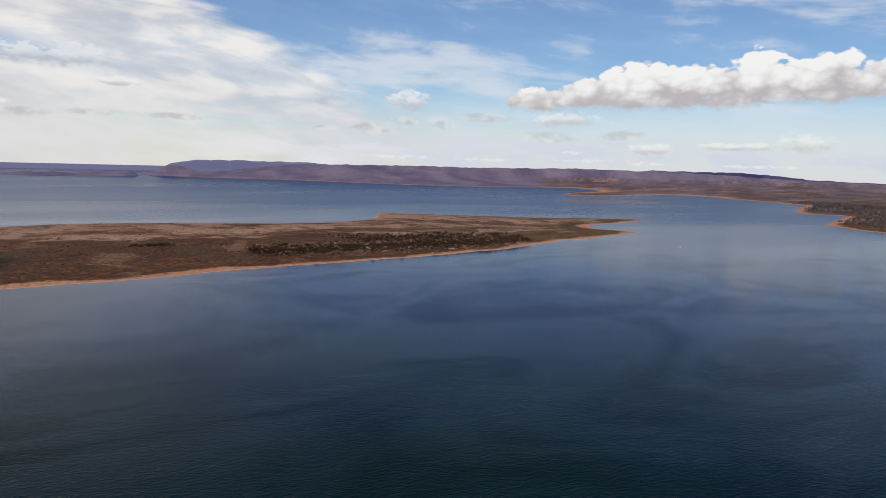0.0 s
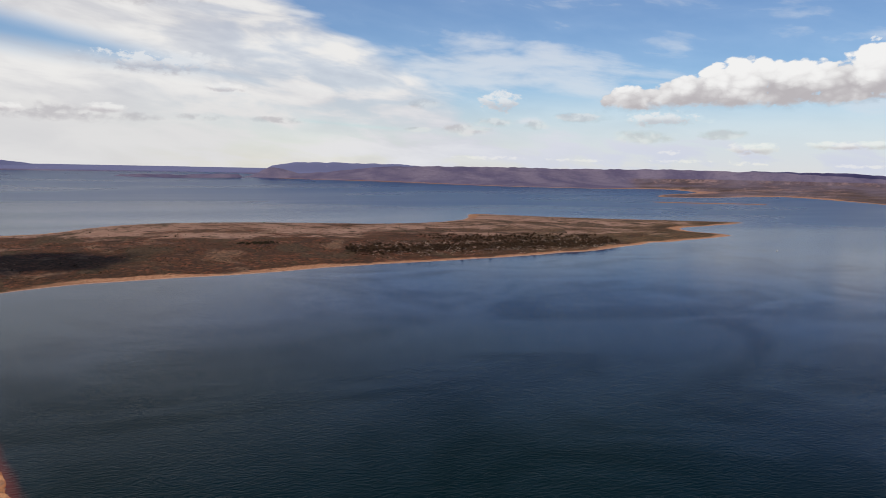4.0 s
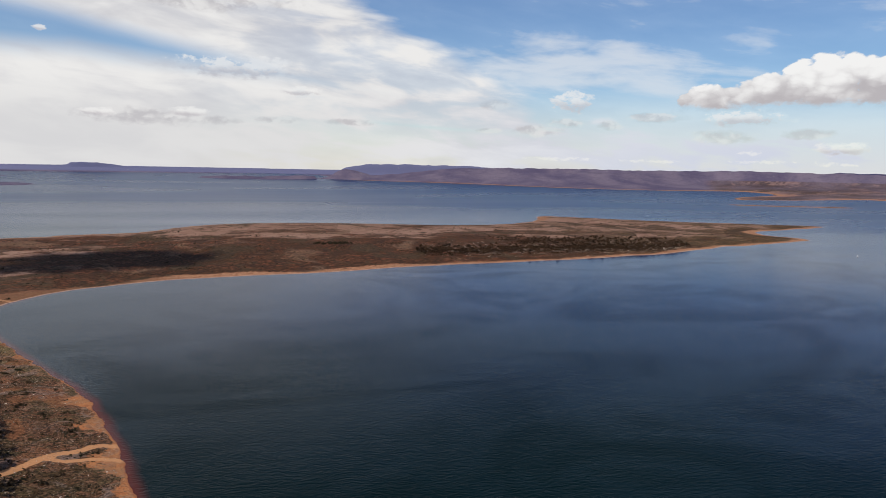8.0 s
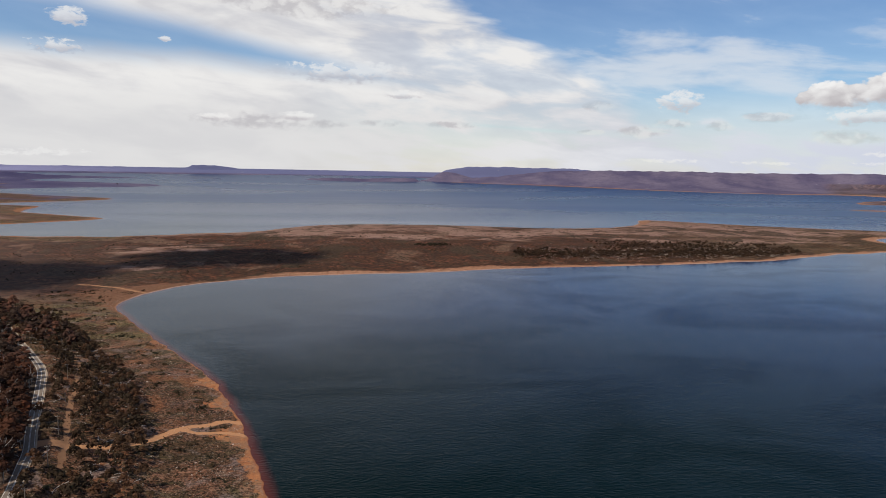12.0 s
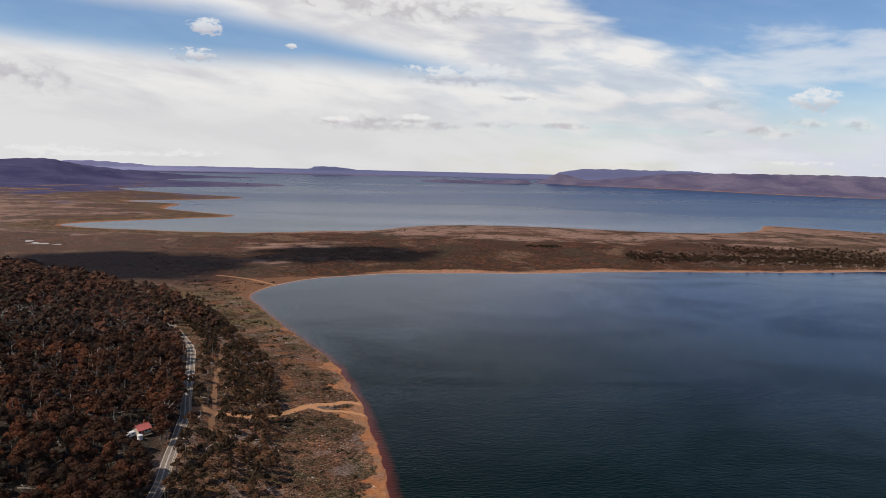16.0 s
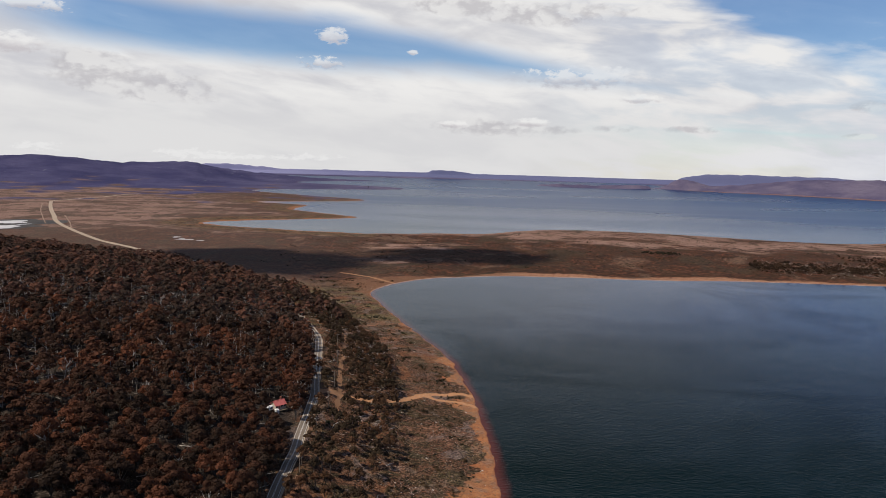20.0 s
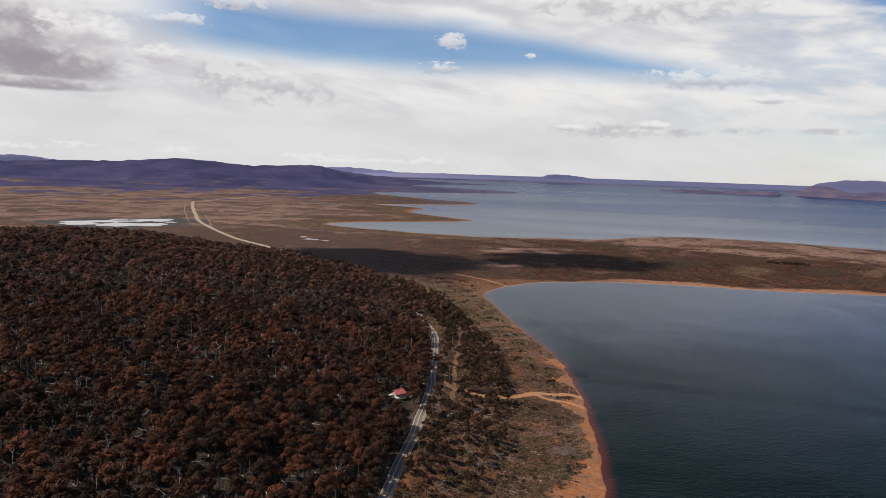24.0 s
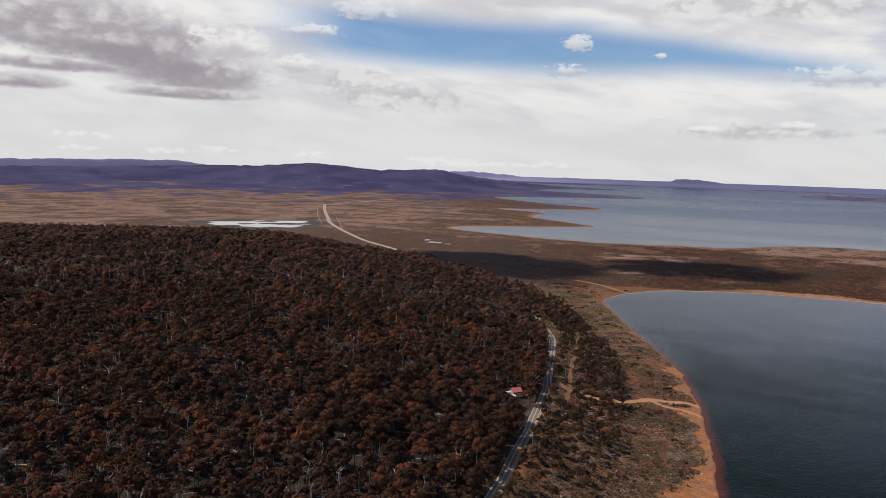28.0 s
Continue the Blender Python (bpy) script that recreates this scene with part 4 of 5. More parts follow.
def strew(name, kinds, places, sizes, mat, seed, tags, category, sink=0.0):
    """One object of many copies of a few shapes, each turned and scaled; far ones drawn in with the country."""
    rng = np.random.default_rng(seed)
    places, sizes = np.asarray(places, float), np.asarray(sizes, float)
    n = len(places)
    z = ground_at(places[:, 0], places[:, 1]) - sink
    px, py, pz = draw_in(places[:, 0], places[:, 1], z)
    r = np.hypot(places[:, 0] - HUB[0], places[:, 1] - HUB[1])
    k = np.hypot(px - HUB[0], py - HUB[1]) / np.maximum(r, 1)
    turn, kind = rng.uniform(0, 6.2832, n), rng.integers(0, len(kinds), n)
    tint = np.clip(0.45 + 0.3 * ripples(places[:, 0], places[:, 1], 70, seed + 900) + rng.normal(0, 0.22, n), 0.01, 0.99)
    verts, faces, tints, base = [], [], [], 0
    for which, (v, f) in enumerate(kinds):
        sel = np.flatnonzero(kind == which)
        if not len(sel):
            continue
        c, s = np.cos(turn[sel])[:, None], np.sin(turn[sel])[:, None]
        size = (sizes[sel] * k[sel])[:, None]
        x = (v[None, :, 0] * c - v[None, :, 1] * s) * size + px[sel][:, None]
        y = (v[None, :, 0] * s + v[None, :, 1] * c) * size + py[sel][:, None]
        zz = v[None, :, 2] * size + pz[sel][:, None]
        verts.append(np.stack((x, y, zz), -1).reshape(-1, 3))
        faces.append((f[None] + (np.arange(len(sel)) * len(v))[:, None, None] + base).reshape(-1, f.shape[1]))
        tints.append(np.repeat(tint[sel], len(v)))
        base += len(sel) * len(v)
    me = mesh_of(name, np.concatenate(verts), np.concatenate(faces), mat, (("tint", np.concatenate(tints)),), shade=False)
    return tagged(new(name, me), tags, category, kind="stuff")


def scatter(rng, x0, x1, y0, y1, gap, keep):
    """A jittered grid of places that pass a test on x, y and distance inland."""
    gx, gy = np.meshgrid(np.arange(x0, x1, gap), np.arange(y0, y1, gap))
    x = gx.ravel() + rng.uniform(-0.48, 0.48, gx.size) * gap
    y = gy.ravel() + rng.uniform(-0.48, 0.48, gx.size) * gap
    s = inland(x, y)
    good = keep(x, y, s, rng.uniform(0, 1, x.size))
    return np.stack((x, y), -1)[good]


def off_lane(x, y):
    return np.min(np.hypot(x[:, None] - LANE[None, ::3, 0], y[:, None] - LANE[None, ::3, 1]), axis=1)


# ---------------------------------------------------------------- roads and tracks
def ribbon(name, line, offset, width, mat, lift, across=2, steps=12, step_width=None):
    """A strip laid on the ground along a smooth line."""
    p = smooth(line, steps)
    way = np.gradient(p, axis=0)
    way /= np.linalg.norm(way, axis=1)[:, None]
    side = np.stack((way[:, 1], -way[:, 0]), -1)
    rows = []
    for k in np.linspace(-0.5, 0.5, across + 1):
        w = width * (1 + (step_width or 0) * ripples(p[:, 0] * 3, p[:, 1] * 3, 60, int(31 + 10 * k)))
        q = p + side * (offset + k * w)[:, None] if np.ndim(w) else p + side * (offset + k * w)
        z = ground_at(q[:, 0], q[:, 1]) + lift
        rows.append(np.stack(draw_in(q[:, 0], q[:, 1], z), -1))
    verts = np.concatenate(rows)
    n = len(p)
    i, j = np.meshgrid(np.arange(across), np.arange(n - 1), indexing="ij")
    faces = np.stack((i * n + j, i * n + j + 1, (i + 1) * n + j + 1, (i + 1) * n + j), -1).reshape(-1, 4)[:, ::-1]
    return mesh_of(name, verts, faces, mat)


road = tagged(new("road", ribbon("road", ROAD, 0.0, 4.6, ASPHALT, 0.36)), "grey two-lane asphalt road with white lines", "road", kind="structure")
for name, offset, width in (("edge_line", -1.95, 0.16), ("edge_line", 1.95, 0.16), ("centre_line", -0.16, 0.14), ("centre_line", 0.16, 0.14)):
    hang(name, ribbon(name, ROAD, offset, width, PAINT, 0.39, 1), road, "solid white road line")
tagged(new("road_shoulder", ribbon("road_shoulder", ROAD, 2.6, 0.8, GRAVEL, 0.22, 2, 12, 0.6)), "pale gravel shoulder beside the asphalt", "road", kind="structure")
GRAVEL_ROAD = [(-470, 760), (-560, 822), (-640, 878), (-735, 947), (-897, 1105), (-1000, 1215), (-1104, 1347), (-1280, 1575), (-1454, 1813)]
tagged(new("gravel_road", ribbon("gravel_road", GRAVEL_ROAD, 0, 9.0, GRAVEL, 0.5, 2, 16)), "pale straight gravel road over the moor", "road", kind="structure")
tagged(new("gravel_road_branch", ribbon("gravel_road_branch", [(-1450, 1800), (-1446, 1900), (-1462, 2069), (-1495, 2360)], 0, 9.0, GRAVEL, 1.2, 2, 16)), "pale gravel road over the moor", "road", kind="structure")
for line in ([(-1390, 1690), (-1240, 1485), (-1108, 1315), (-990, 1168)], [(-1075, 1345), (-960, 1200), (-890, 1105), (-836, 1046)]):
    tagged(new("wheel_track", ribbon("wheel_track", line, 0, 2.4, BARE, 0.3, 1, 14, 0.5)), "faint bare wheel track beside the gravel road", "track", kind="structure")
TRACK_POINTS = np.vstack([smooth(line, 5) for line, _, _ in TRACKS[:5]])


def off_track(x, y):
    return np.min(np.hypot(x[:, None] - TRACK_POINTS[None, :, 0], y[:, None] - TRACK_POINTS[None, :, 1]), axis=1)


def build_pool(name, at, long, wide, turn, seed, mat, label, lift=0.6):
    """A shallow pan with a ragged rim."""
    rng = np.random.default_rng(seed)
    a = np.linspace(0, 6.2832, 73)[:-1]
    rag = 1 + 0.16 * np.sin(3 * a + rng.uniform(0, 6)) + 0.10 * np.sin(7 * a + rng.uniform(0, 6)) + 0.07 * np.sin(13 * a + rng.uniform(0, 6))
    u, v = np.cos(a) * rag * long / 2, np.sin(a) * rag * wide / 2
    c, s = math.cos(radians(turn)), math.sin(radians(turn))
    x, y = at[0] + u * c - v * s, at[1] + u * s + v * c
    z = float(ground_at(at[0], at[1])[0]) + lift
    bm = bmesh.new()
    top = [bm.verts.new((px, py, z)) for px, py in zip(x, y)]
    low = [bm.verts.new((at[0] + (px - at[0]) * 1.02, at[1] + (py - at[1]) * 1.02, z - 4)) for px, py in zip(x, y)]
    bm.faces.new(top)
    for i in range(len(top)):
        bm.faces.new((top[i - 1], low[i - 1], low[i], top[i]))
    me = bpy.data.meshes.new(name)
    bm.to_mesh(me)
    bm.free()
    me.materials.append(mat)
    return tagged(new(name, me), label, "pond", kind="structure")


# pale base colour stands in for sky mirrored by the pond
PAN = make_plain("sky_pale_pond", (0.42, 0.41, 0.41), 0.5, 0.03, 0.15)
POOL = make_plain("grey_pool_surface", (0.30, 0.28, 0.275), 0.5, 0.1, 0.2)
MUD = make_plain("dark_wet_mud", (0.030, 0.025, 0.020), 0.7, 0.05, 0.3)
build_pool("pond_margin", (-1090, 1083), 320, 255, 51, 3, MUD, "dark wet margin of a shallow pond", 0.10)
build_pool("pond", (-1088, 1083), 218, 168, 51, 4, PAN, "pale shallow pond on the moor", 0.22)
for x, y, l, w in ((-606, 1008, 34, 13), (-642, 1036, 12, 20), (-578, 998, 12, 9), (-622, 1018, 9, 14)):
    build_pool("moor_pool", (x, y), l, w, 20, int(l + w), POOL, "small pale pool on the dark bog", 0.2)
for x, y, l, w in ((-1050, 1112, 62, 48), (-1112, 1050, 36, 30), (-1085, 1090, 44, 26), (-1030, 1142, 40, 22), (-1120, 1130, 50, 20)):
    build_pool("pond_islet", (x, y), l, w, 51, int(l), MUD, "dark muddy islet in the pond", 0.34)

# ---------------------------------------------------------------- clouds overhead that shade the moor
CLOUD = make_plain("cloud_vapour", (0.9, 0.9, 0.9), 1.0, 0.01, 0.03)


def build_cloud(over, up, long, wide, turn, seed):
    """A heap of rounded lumps, thinning out in shreds towards its rim."""
    rng = np.random.default_rng(seed)
    lift = TO_SUN * (up / TO_SUN.z)
    bm = bmesh.new()
    for k in range(84):
        a, d = rng.uniform(0, 6.28), math.sqrt(rng.uniform(0, 1)) * (1.0 if k < 50 else 1.22)
        size = rng.uniform(0.10, 0.24) * wide * (1.2 - 0.8 * min(d, 1.1))
        spot = Vector((math.cos(a) * d * long / 2, math.sin(a) * d * wide / 2, rng.uniform(0, 0.3) * size))
        bmesh.ops.create_icosphere(bm, subdivisions=2, radius=size, matrix=Matrix.LocRotScale(spot, None, (1.5, 1, 0.55)))
    for v in bm.verts:
        v.co += noise.noise_vector(v.co * 0.03) * wide * 0.05
    me = bpy.data.meshes.new("cloud")
    bm.to_mesh(me)
    bm.free()
    me.materials.append(CLOUD)
    ob = tagged(new("cloud", me), "low white fair-weather cloud", "cloud", kind="structure")
    ob.matrix_basis = pose(over[0] + lift.x, over[1] + lift.y, over[2] + lift.z, 0, 0, turn)


CLOUDS = (((-125, 945, 3), 2300, 250, 170, 8, 1), ((-305, 865, 3), 2300, 230, 90, 14, 5), ((-405, 796, 4), 2300, 310, 225, -12, 2))
for row in CLOUDS:
    build_cloud(*row)

# ---------------------------------------------------------------- the wood on the hill
RNG = np.random.default_rng(7)


def clear_of_hut(x, y):
    """Outside the clearing round the hut and the gap cut along the camera's line of sight."""
    k = np.clip(((x + 146) * 14 + (y - 206) * -34) / (14 ** 2 + 34 ** 2), 0, 1)
    return np.hypot(x + 146 - 14 * k, y - 206 + 34 * k) > 7.6 - 1.6 * k


def in_wood(x, y, s, chance):
    q = beyond_wood(x, y)
    # the wood is cut off to fit the left side of the camera's last view
    rim = np.degrees(np.arctan2(-(x + 15), y + 155))
    glade = 0.22 * np.maximum(0, ripples(x, y, 48, 40) - 0.1) * (1 - ease(np.hypot(x + 15, y + 155), 500, 750))
    return (s > np.where(y > 440, 58, 92)) & (q < 0) & (rim < 61.5) & (off_lane(x, y) > np.where(y < 98, 2.6, np.where(y > 260, 6.6, 4.8))) & clear_of_hut(x, y) & (chance < 0.96 - glade * 2.2 - 0.3 * ease(q, -60, 0))


def by_lake(x, y, s, chance):
    thick = 0.86 + 0.5 * ripples(x, y, 55, 41)
    belt = np.where((s > 47) & (s < 79), thick * (0.35 + 0.65 * ease(y, 150, 235)) * (1 - ease(y, 520, 600)), np.where((s > 83) & (s < 94), 0.45, 0.0))
    return (x < 0) & (y < 620) & (y > 40) & (s > 12) & (off_lane(x, y) > np.where(y < 98, 2.8, np.where(y > 260, 6.0, 5.4))) & (chance < belt) & (off_track(x, y) > 3.5)


WOOD = scatter(RNG, -1250, -80, -70, 900, 6.2, in_wood)
BELT = scatter(RNG, -330, -60, 40, 620, 5.2, by_lake)
# trees that crowd the road and throw their shade on it
mids = LANE[(LANE[:, 1] > 20) & (LANE[:, 1] < 290)]
way = np.gradient(mids, axis=0)
way /= np.linalg.norm(way, axis=1)[:, None]
ROADSIDE = np.vstack([mids + np.stack((-way[:, 1], way[:, 0]), -1) * RNG.uniform(4.3, 6.6, (len(mids), 1)) + RNG.normal(0, 1.2, mids.shape) for _ in range(2)])
ROADSIDE = ROADSIDE[(RNG.uniform(0, 1, len(ROADSIDE)) < 0.5) & clear_of_hut(ROADSIDE[:, 0], ROADSIDE[:, 1])]
VERGE = mids + np.stack((way[:, 1], -way[:, 0]), -1) * RNG.uniform(4.6, 7.5, (len(mids), 1))
VERGE = VERGE[(RNG.uniform(0, 1, len(VERGE)) < 0.22) & (off_track(VERGE[:, 0], VERGE[:, 1]) > 2.5)]
WOOD, BELT = np.vstack((WOOD, ROADSIDE)), np.vstack((BELT, VERGE))
ALL = np.vstack((WOOD, BELT))
OLD = np.arange(len(ALL)) >= len(WOOD)
near_first = np.argsort(np.hypot(ALL[:, 0] + 150, ALL[:, 1] - 120))
ALL, OLD = ALL[near_first], OLD[near_first]
NEAR_TREES, REST = ALL[:290], ALL[290:]

GUMS = []
for k in range(6):
    rng = np.random.default_rng(100 + k)
    tall, wide = rng.uniform(10.5, 14), rng.uniform(3.3, 4.3)
    blobs = gum_blobs(rng, tall, wide)
    wood = gum_wood(rng, blobs, tall)
    GUMS.append((mesh_of("trunk", *wood, BARK), mesh_of("crown", *leaf_cloud(rng, blobs, 900, 0.31, -0.25, 0.08), GUM, shade=False), blobs, wood))
OLIVE_CROWNS = [mesh_of("crown", *leaf_cloud(np.random.default_rng(130 + k), GUMS[k][2], 620, 0.40), OLIVE, shade=False) for k in range(6)]
for k, (x, y) in enumerate(NEAR_TREES):
    trunk, crown = GUMS[k % 6][:2]
    olive = OLD[k]
    label = "dark olive gum tree between road and lake" if olive else "gum tree with a rust-brown crown on the forested slope"
    crown = OLIVE_CROWNS[k % 6] if olive else crown
    tree = thing("gum_tree", label, "tree", (x, y, float(ground_at(x, y)[0])), "gum trees by the lake" if olive else "gum trees in the wood", RNG.uniform(0, 360))
    size = RNG.uniform(0.5, 0.8) if olive else RNG.uniform(0.6, 1.3)
    tree.scale = (size, size, size * RNG.uniform(0.9, 1.1))
    hang("trunk", trunk, tree)
    hang("crown", crown, tree)
BELT_REST = REST[OLD[290:]]
REST = REST[~OLD[290:]]
dist = np.hypot(REST[:, 0] + 15, REST[:, 1] + 155)
REST = REST[RNG.uniform(0, 1, len(REST)) > 0.38 * ease(dist, 480, 620)]
dist = np.hypot(REST[:, 0] + 15, REST[:, 1] + 155)
for name, sel, count, leaf, seed, lift in (("gum_wood", dist < 400, 300, 0.46, 51, 0.15), ("gum_wood_upslope", (dist >= 400) & (dist < 540), 170, 0.60, 56, 0.2), ("distant_gum_wood", (dist >= 540) & (dist < 800), 62, 1.0, 52, 0.4), ("gum_wood_on_the_ridge", dist >= 800, 30, 1.5, 53, 1.0)):
    kinds = []
    for k, (_, _, blobs, wood) in enumerate(GUMS):
        kinds.append(leaf_cloud(np.random.default_rng(60 + k), blobs, count, leaf, -0.1 if count > 100 else 0.15, lift))
    strew(name, kinds, REST[sel], RNG.uniform(0.58, 1.3, sel.sum()), GUM if count > 100 else HAZY_GUM, seed, "dense rust-brown gum wood on the hill", "wood")
strew("lakeside_trees", [leaf_cloud(np.random.default_rng(80 + k), GUMS[k][2], 140, 0.68) for k in range(6)], BELT_REST, RNG.uniform(0.48, 0.82, len(BELT_REST)), OLIVE, 63,
      "belt of dark olive gums between road and lake", "trees")
stems = REST[dist < 700]
strew("gum_stems", [join([tube([(0, 0, -0.5), (0.2, 0.1, 4.5), (0.1, 0.3, 9)], [0.26, 0.2, 0.08], 4)])],
      stems, RNG.uniform(0.7, 1.1, len(stems)), BARK, 54, "grey trunks of the gum wood", "wood")


def dead_shape(seed):
    """A bare tree: trunk and forking boughs."""
    rng = np.random.default_rng(seed)
    tall = rng.uniform(7, 11)
    lean = Vector((rng.normal(0, 0.9), rng.normal(0, 0.9), tall))
    trunk = join([tube([(0, 0, -0.5), lean * 0.4, lean * 0.75 + Vector((0.3, 0, 0)), lean], [0.22, 0.16, 0.10, 0.03], 5)])
    pieces = []
    for k in range(9):
        f = rng.uniform(0.35, 0.95)
        base = lean * f
        a = rng.uniform(0, 6.28)
        tip = base + Vector((math.cos(a), math.sin(a), rng.uniform(0.5, 1.3))) * rng.uniform(1.6, 3.6) * (1.2 - 0.5 * f)
        mid = base.lerp(tip, 0.5) + Vector((0, 0, -0.25))
        pieces.append(tube([base, mid, tip], [0.075, 0.055, 0.02], 4))
        for j in range(2):
            a2 = a + rng.normal(0, 0.8)
            pieces.append(tube([mid, mid + Vector((math.cos(a2), math.sin(a2), rng.uniform(0.3, 1.4))) * rng.uniform(0.8, 1.9)], [0.045, 0.018], 4))
    return mesh_of("trunk", *trunk, DEADWOOD), mesh_of("crown", *join(pieces), DEADWOOD)


DEAD = [dead_shape(200 + k) for k in range(5)]
picks = RNG.permutation(np.flatnonzero(~OLD & (ALL[:, 1] < 560) & (np.hypot(ALL[:, 0] + 15, ALL[:, 1] + 155) < 640)))[:210]
for k, i in enumerate(picks):
    x, y = ALL[i] + RNG.uniform(-2.5, 2.5, 2)
    tree = thing("dead_tree", "bleached bare dead tree standing in the wood", "dead tree", (x, y, float(ground_at(x, y)[0])), "dead trees in the wood", RNG.uniform(0, 360))
    size = RNG.uniform(0.75, 1.35)
    tree.scale = (size, size, size * 0.92)
    for name, me in zip(("trunk", "crown"), DEAD[k % 5]):
        hang(name, me, tree)
bare = []
for k in range(5):
    rng = np.random.default_rng(250 + k)
    top = Vector((rng.normal(0, 1.0), rng.normal(0, 1.0), rng.uniform(11, 14.5)))
    pieces = [tube([(0, 0, 2), top * 0.6 + Vector((0.4, 0.2, 0)), top], [0.11, 0.08, 0.03], 3)]
    for j in range(5):
        a, f = rng.uniform(0, 6.28), rng.uniform(0.55, 0.95)
        pieces.append(tube([top * f, top * f + Vector((math.cos(a) * 1.6, math.sin(a) * 1.6, rng.uniform(0.6, 2.2)))], [0.055, 0.02], 3))
    bare.append(join(pieces))
spots = REST[(dist < 680)]
spots = spots[RNG.permutation(len(spots))[:1150]]
strew("bare_limbs", bare, spots + RNG.uniform(-2.5, 2.5, spots.shape), RNG.uniform(0.75, 1.2, len(spots)), DEADWOOD, 64, "pale bare limbs standing out of the gum wood", "dead wood")
log_kinds = []
for k in range(5):
    rng = np.random.default_rng(300 + k)
    pieces = [tube([(-rng.uniform(2, 4.5), 0, 0.3), (0, rng.normal(0, 0.3), 0.5), (rng.uniform(2, 4.5), 0, 0.35)], [0.2, 0.17, 0.06], 4)]
    for j in range(3):
        a = rng.uniform(-1.2, 1.2)
        b = Vector((rng.uniform(-1, 3), 0, 0.45))
        pieces.append(tube([b, b + Vector((math.cos(a), math.sin(a), rng.uniform(0, 0.6))) * rng.uniform(0.8, 2.2)], [0.09, 0.03], 3))
    log_kinds.append(join(pieces))
lying = scatter(RNG, -700, -80, -70, 560, 7.4, lambda x, y, s, c: in_wood(x, y, s, c) | (by_lake(x, y, s, c * 1.5)))
strew("fallen_logs", log_kinds, lying, RNG.uniform(0.4, 1.05, len(lying)), DEADWOOD, 55, "bleached fallen logs and branches under the trees", "logs")

# ---------------------------------------------------------------- scrub, stones and the trees of the peninsula
bushes = []
for k in range(6):
    rng = np.random.default_rng(400 + k)
    blobs = [(rng.normal(0, 0.7), rng.normal(0, 0.7), 0.1, rng.uniform(0.5, 0.9), 0.5) for _ in range(3)]
    bushes.append(leaf_cloud(rng, blobs, 13, 0.44, 0.0))


def on_slope(x, y, s, chance):
    patch = 0.36 + 0.55 * ripples(x, y, 34, 43) + 0.45 * ripples(x, y, 11, 49)
    return (x < 0) & (y < 700) & (y > 60) & (s > 5) & (s < 96) & (chance < patch * ease(s, 5, 22)) & (off_lane(x, y) > 6) & (off_track(x, y) > 2.2)


slope = scatter(RNG, -330, -35, 60, 700, 1.9, on_slope)
strew("shore_scrub", bushes, slope, np.clip(0.22 * RNG.pareto(2.2, len(slope)) + 0.24, 0.24, 1.7), SCRUB, 56, "low grey-green and brown scrub on the stony slope", "scrub")
thickets = scatter(RNG, -330, -35, 60, 700, 3.0, lambda x, y, s, c: (x < 0) & (s > 9) & (s < 90) & (c < 0.85 * ease(ripples(x, y, 30, 52) + 0.5 * ripples(x, y, 12, 53), 0.15, 0.7)) & (off_lane(x, y) > 6) & (off_track(x, y) > 2.5))
strew("shore_thickets", bushes, thickets, np.clip(0.4 * RNG.pareto(2.4, len(thickets)) + 0.5, 0.5, 2.0), DARKSCRUB, 66, "dark brown-green thickets on the shore slope", "scrub")
pebbles = []
for k in range(5):
    rng = np.random.default_rng(500 + k)
    bm = bmesh.new()
    bmesh.ops.create_icosphere(bm, subdivisions=1, radius=0.5)
    pv = np.array([v.co * rng.uniform(0.7, 1.25) for v in bm.verts]) * (1.2, 0.9, 0.6)
    pf = np.array([[v.index for v in f.verts] for f in bm.faces])
    bm.free()
    pebbles.append((pv, pf))
stones = scatter(RNG, -260, -30, 60, 660, 2.6, lambda x, y, s, c: (x < 0) & (s > -1.6) & (s < 70) & (c < 0.16 + 0.5 * np.maximum(0, ripples(x, y, 40, 44)) + 0.6 * (s < 3.5) * (ripples(x, y, 30, 29) > 0)))
strew("shore_stones", pebbles, stones, RNG.uniform(0.2, 0.8, len(stones)), ROCK, 57, "scattered weathered stones along the shore", "stones")

scree = scatter(RNG, -260, -30, 60, 660, 1.7, lambda x, y, s, c: (x < 0) & (s > 2) & (s < 66) & (c < 0.06 + 0.5 * np.maximum(0, ripples(x, y, 38, 50) + 0.3 * ripples(x, y, 9, 51)) * (1 - 0.5 * ease(s, 40, 66))))
strew("pale_scree", pebbles, scree, np.clip(0.16 * RNG.pareto(2.5, len(scree)) + 0.2, 0.2, 1.1), PALEROCK, 65, "pale broken stones strewn over the shore slope", "stones")

heath = scatter(RNG, -420, 1050, 760, 1500, 6, lambda x, y, s, c: (s > 18) & (c < 0.12 + 0.6 * ripples(x, y, 60, 45)))
strew("moor_bushes", bushes, heath, RNG.uniform(0.35, 1.1, len(heath)) * (1 + (RNG.uniform(0, 1, len(heath)) > 0.97)), DARKSCRUB, 58, "dark low bushes on the moor", "scrub")


def tree_line(x, y, s, chance):
    front = np.exp(-((y - 950 + 0.03 * (x - 333)) / 32) ** 2)
    back = 0.4 * np.exp(-((y - 1035 + 0.1 * (x - 600)) / 40) ** 2) * (x > 480)
    return (s > 20) & (chance < (front + back) * (0.66 + 0.6 * ripples(x, y, 38, 46)))


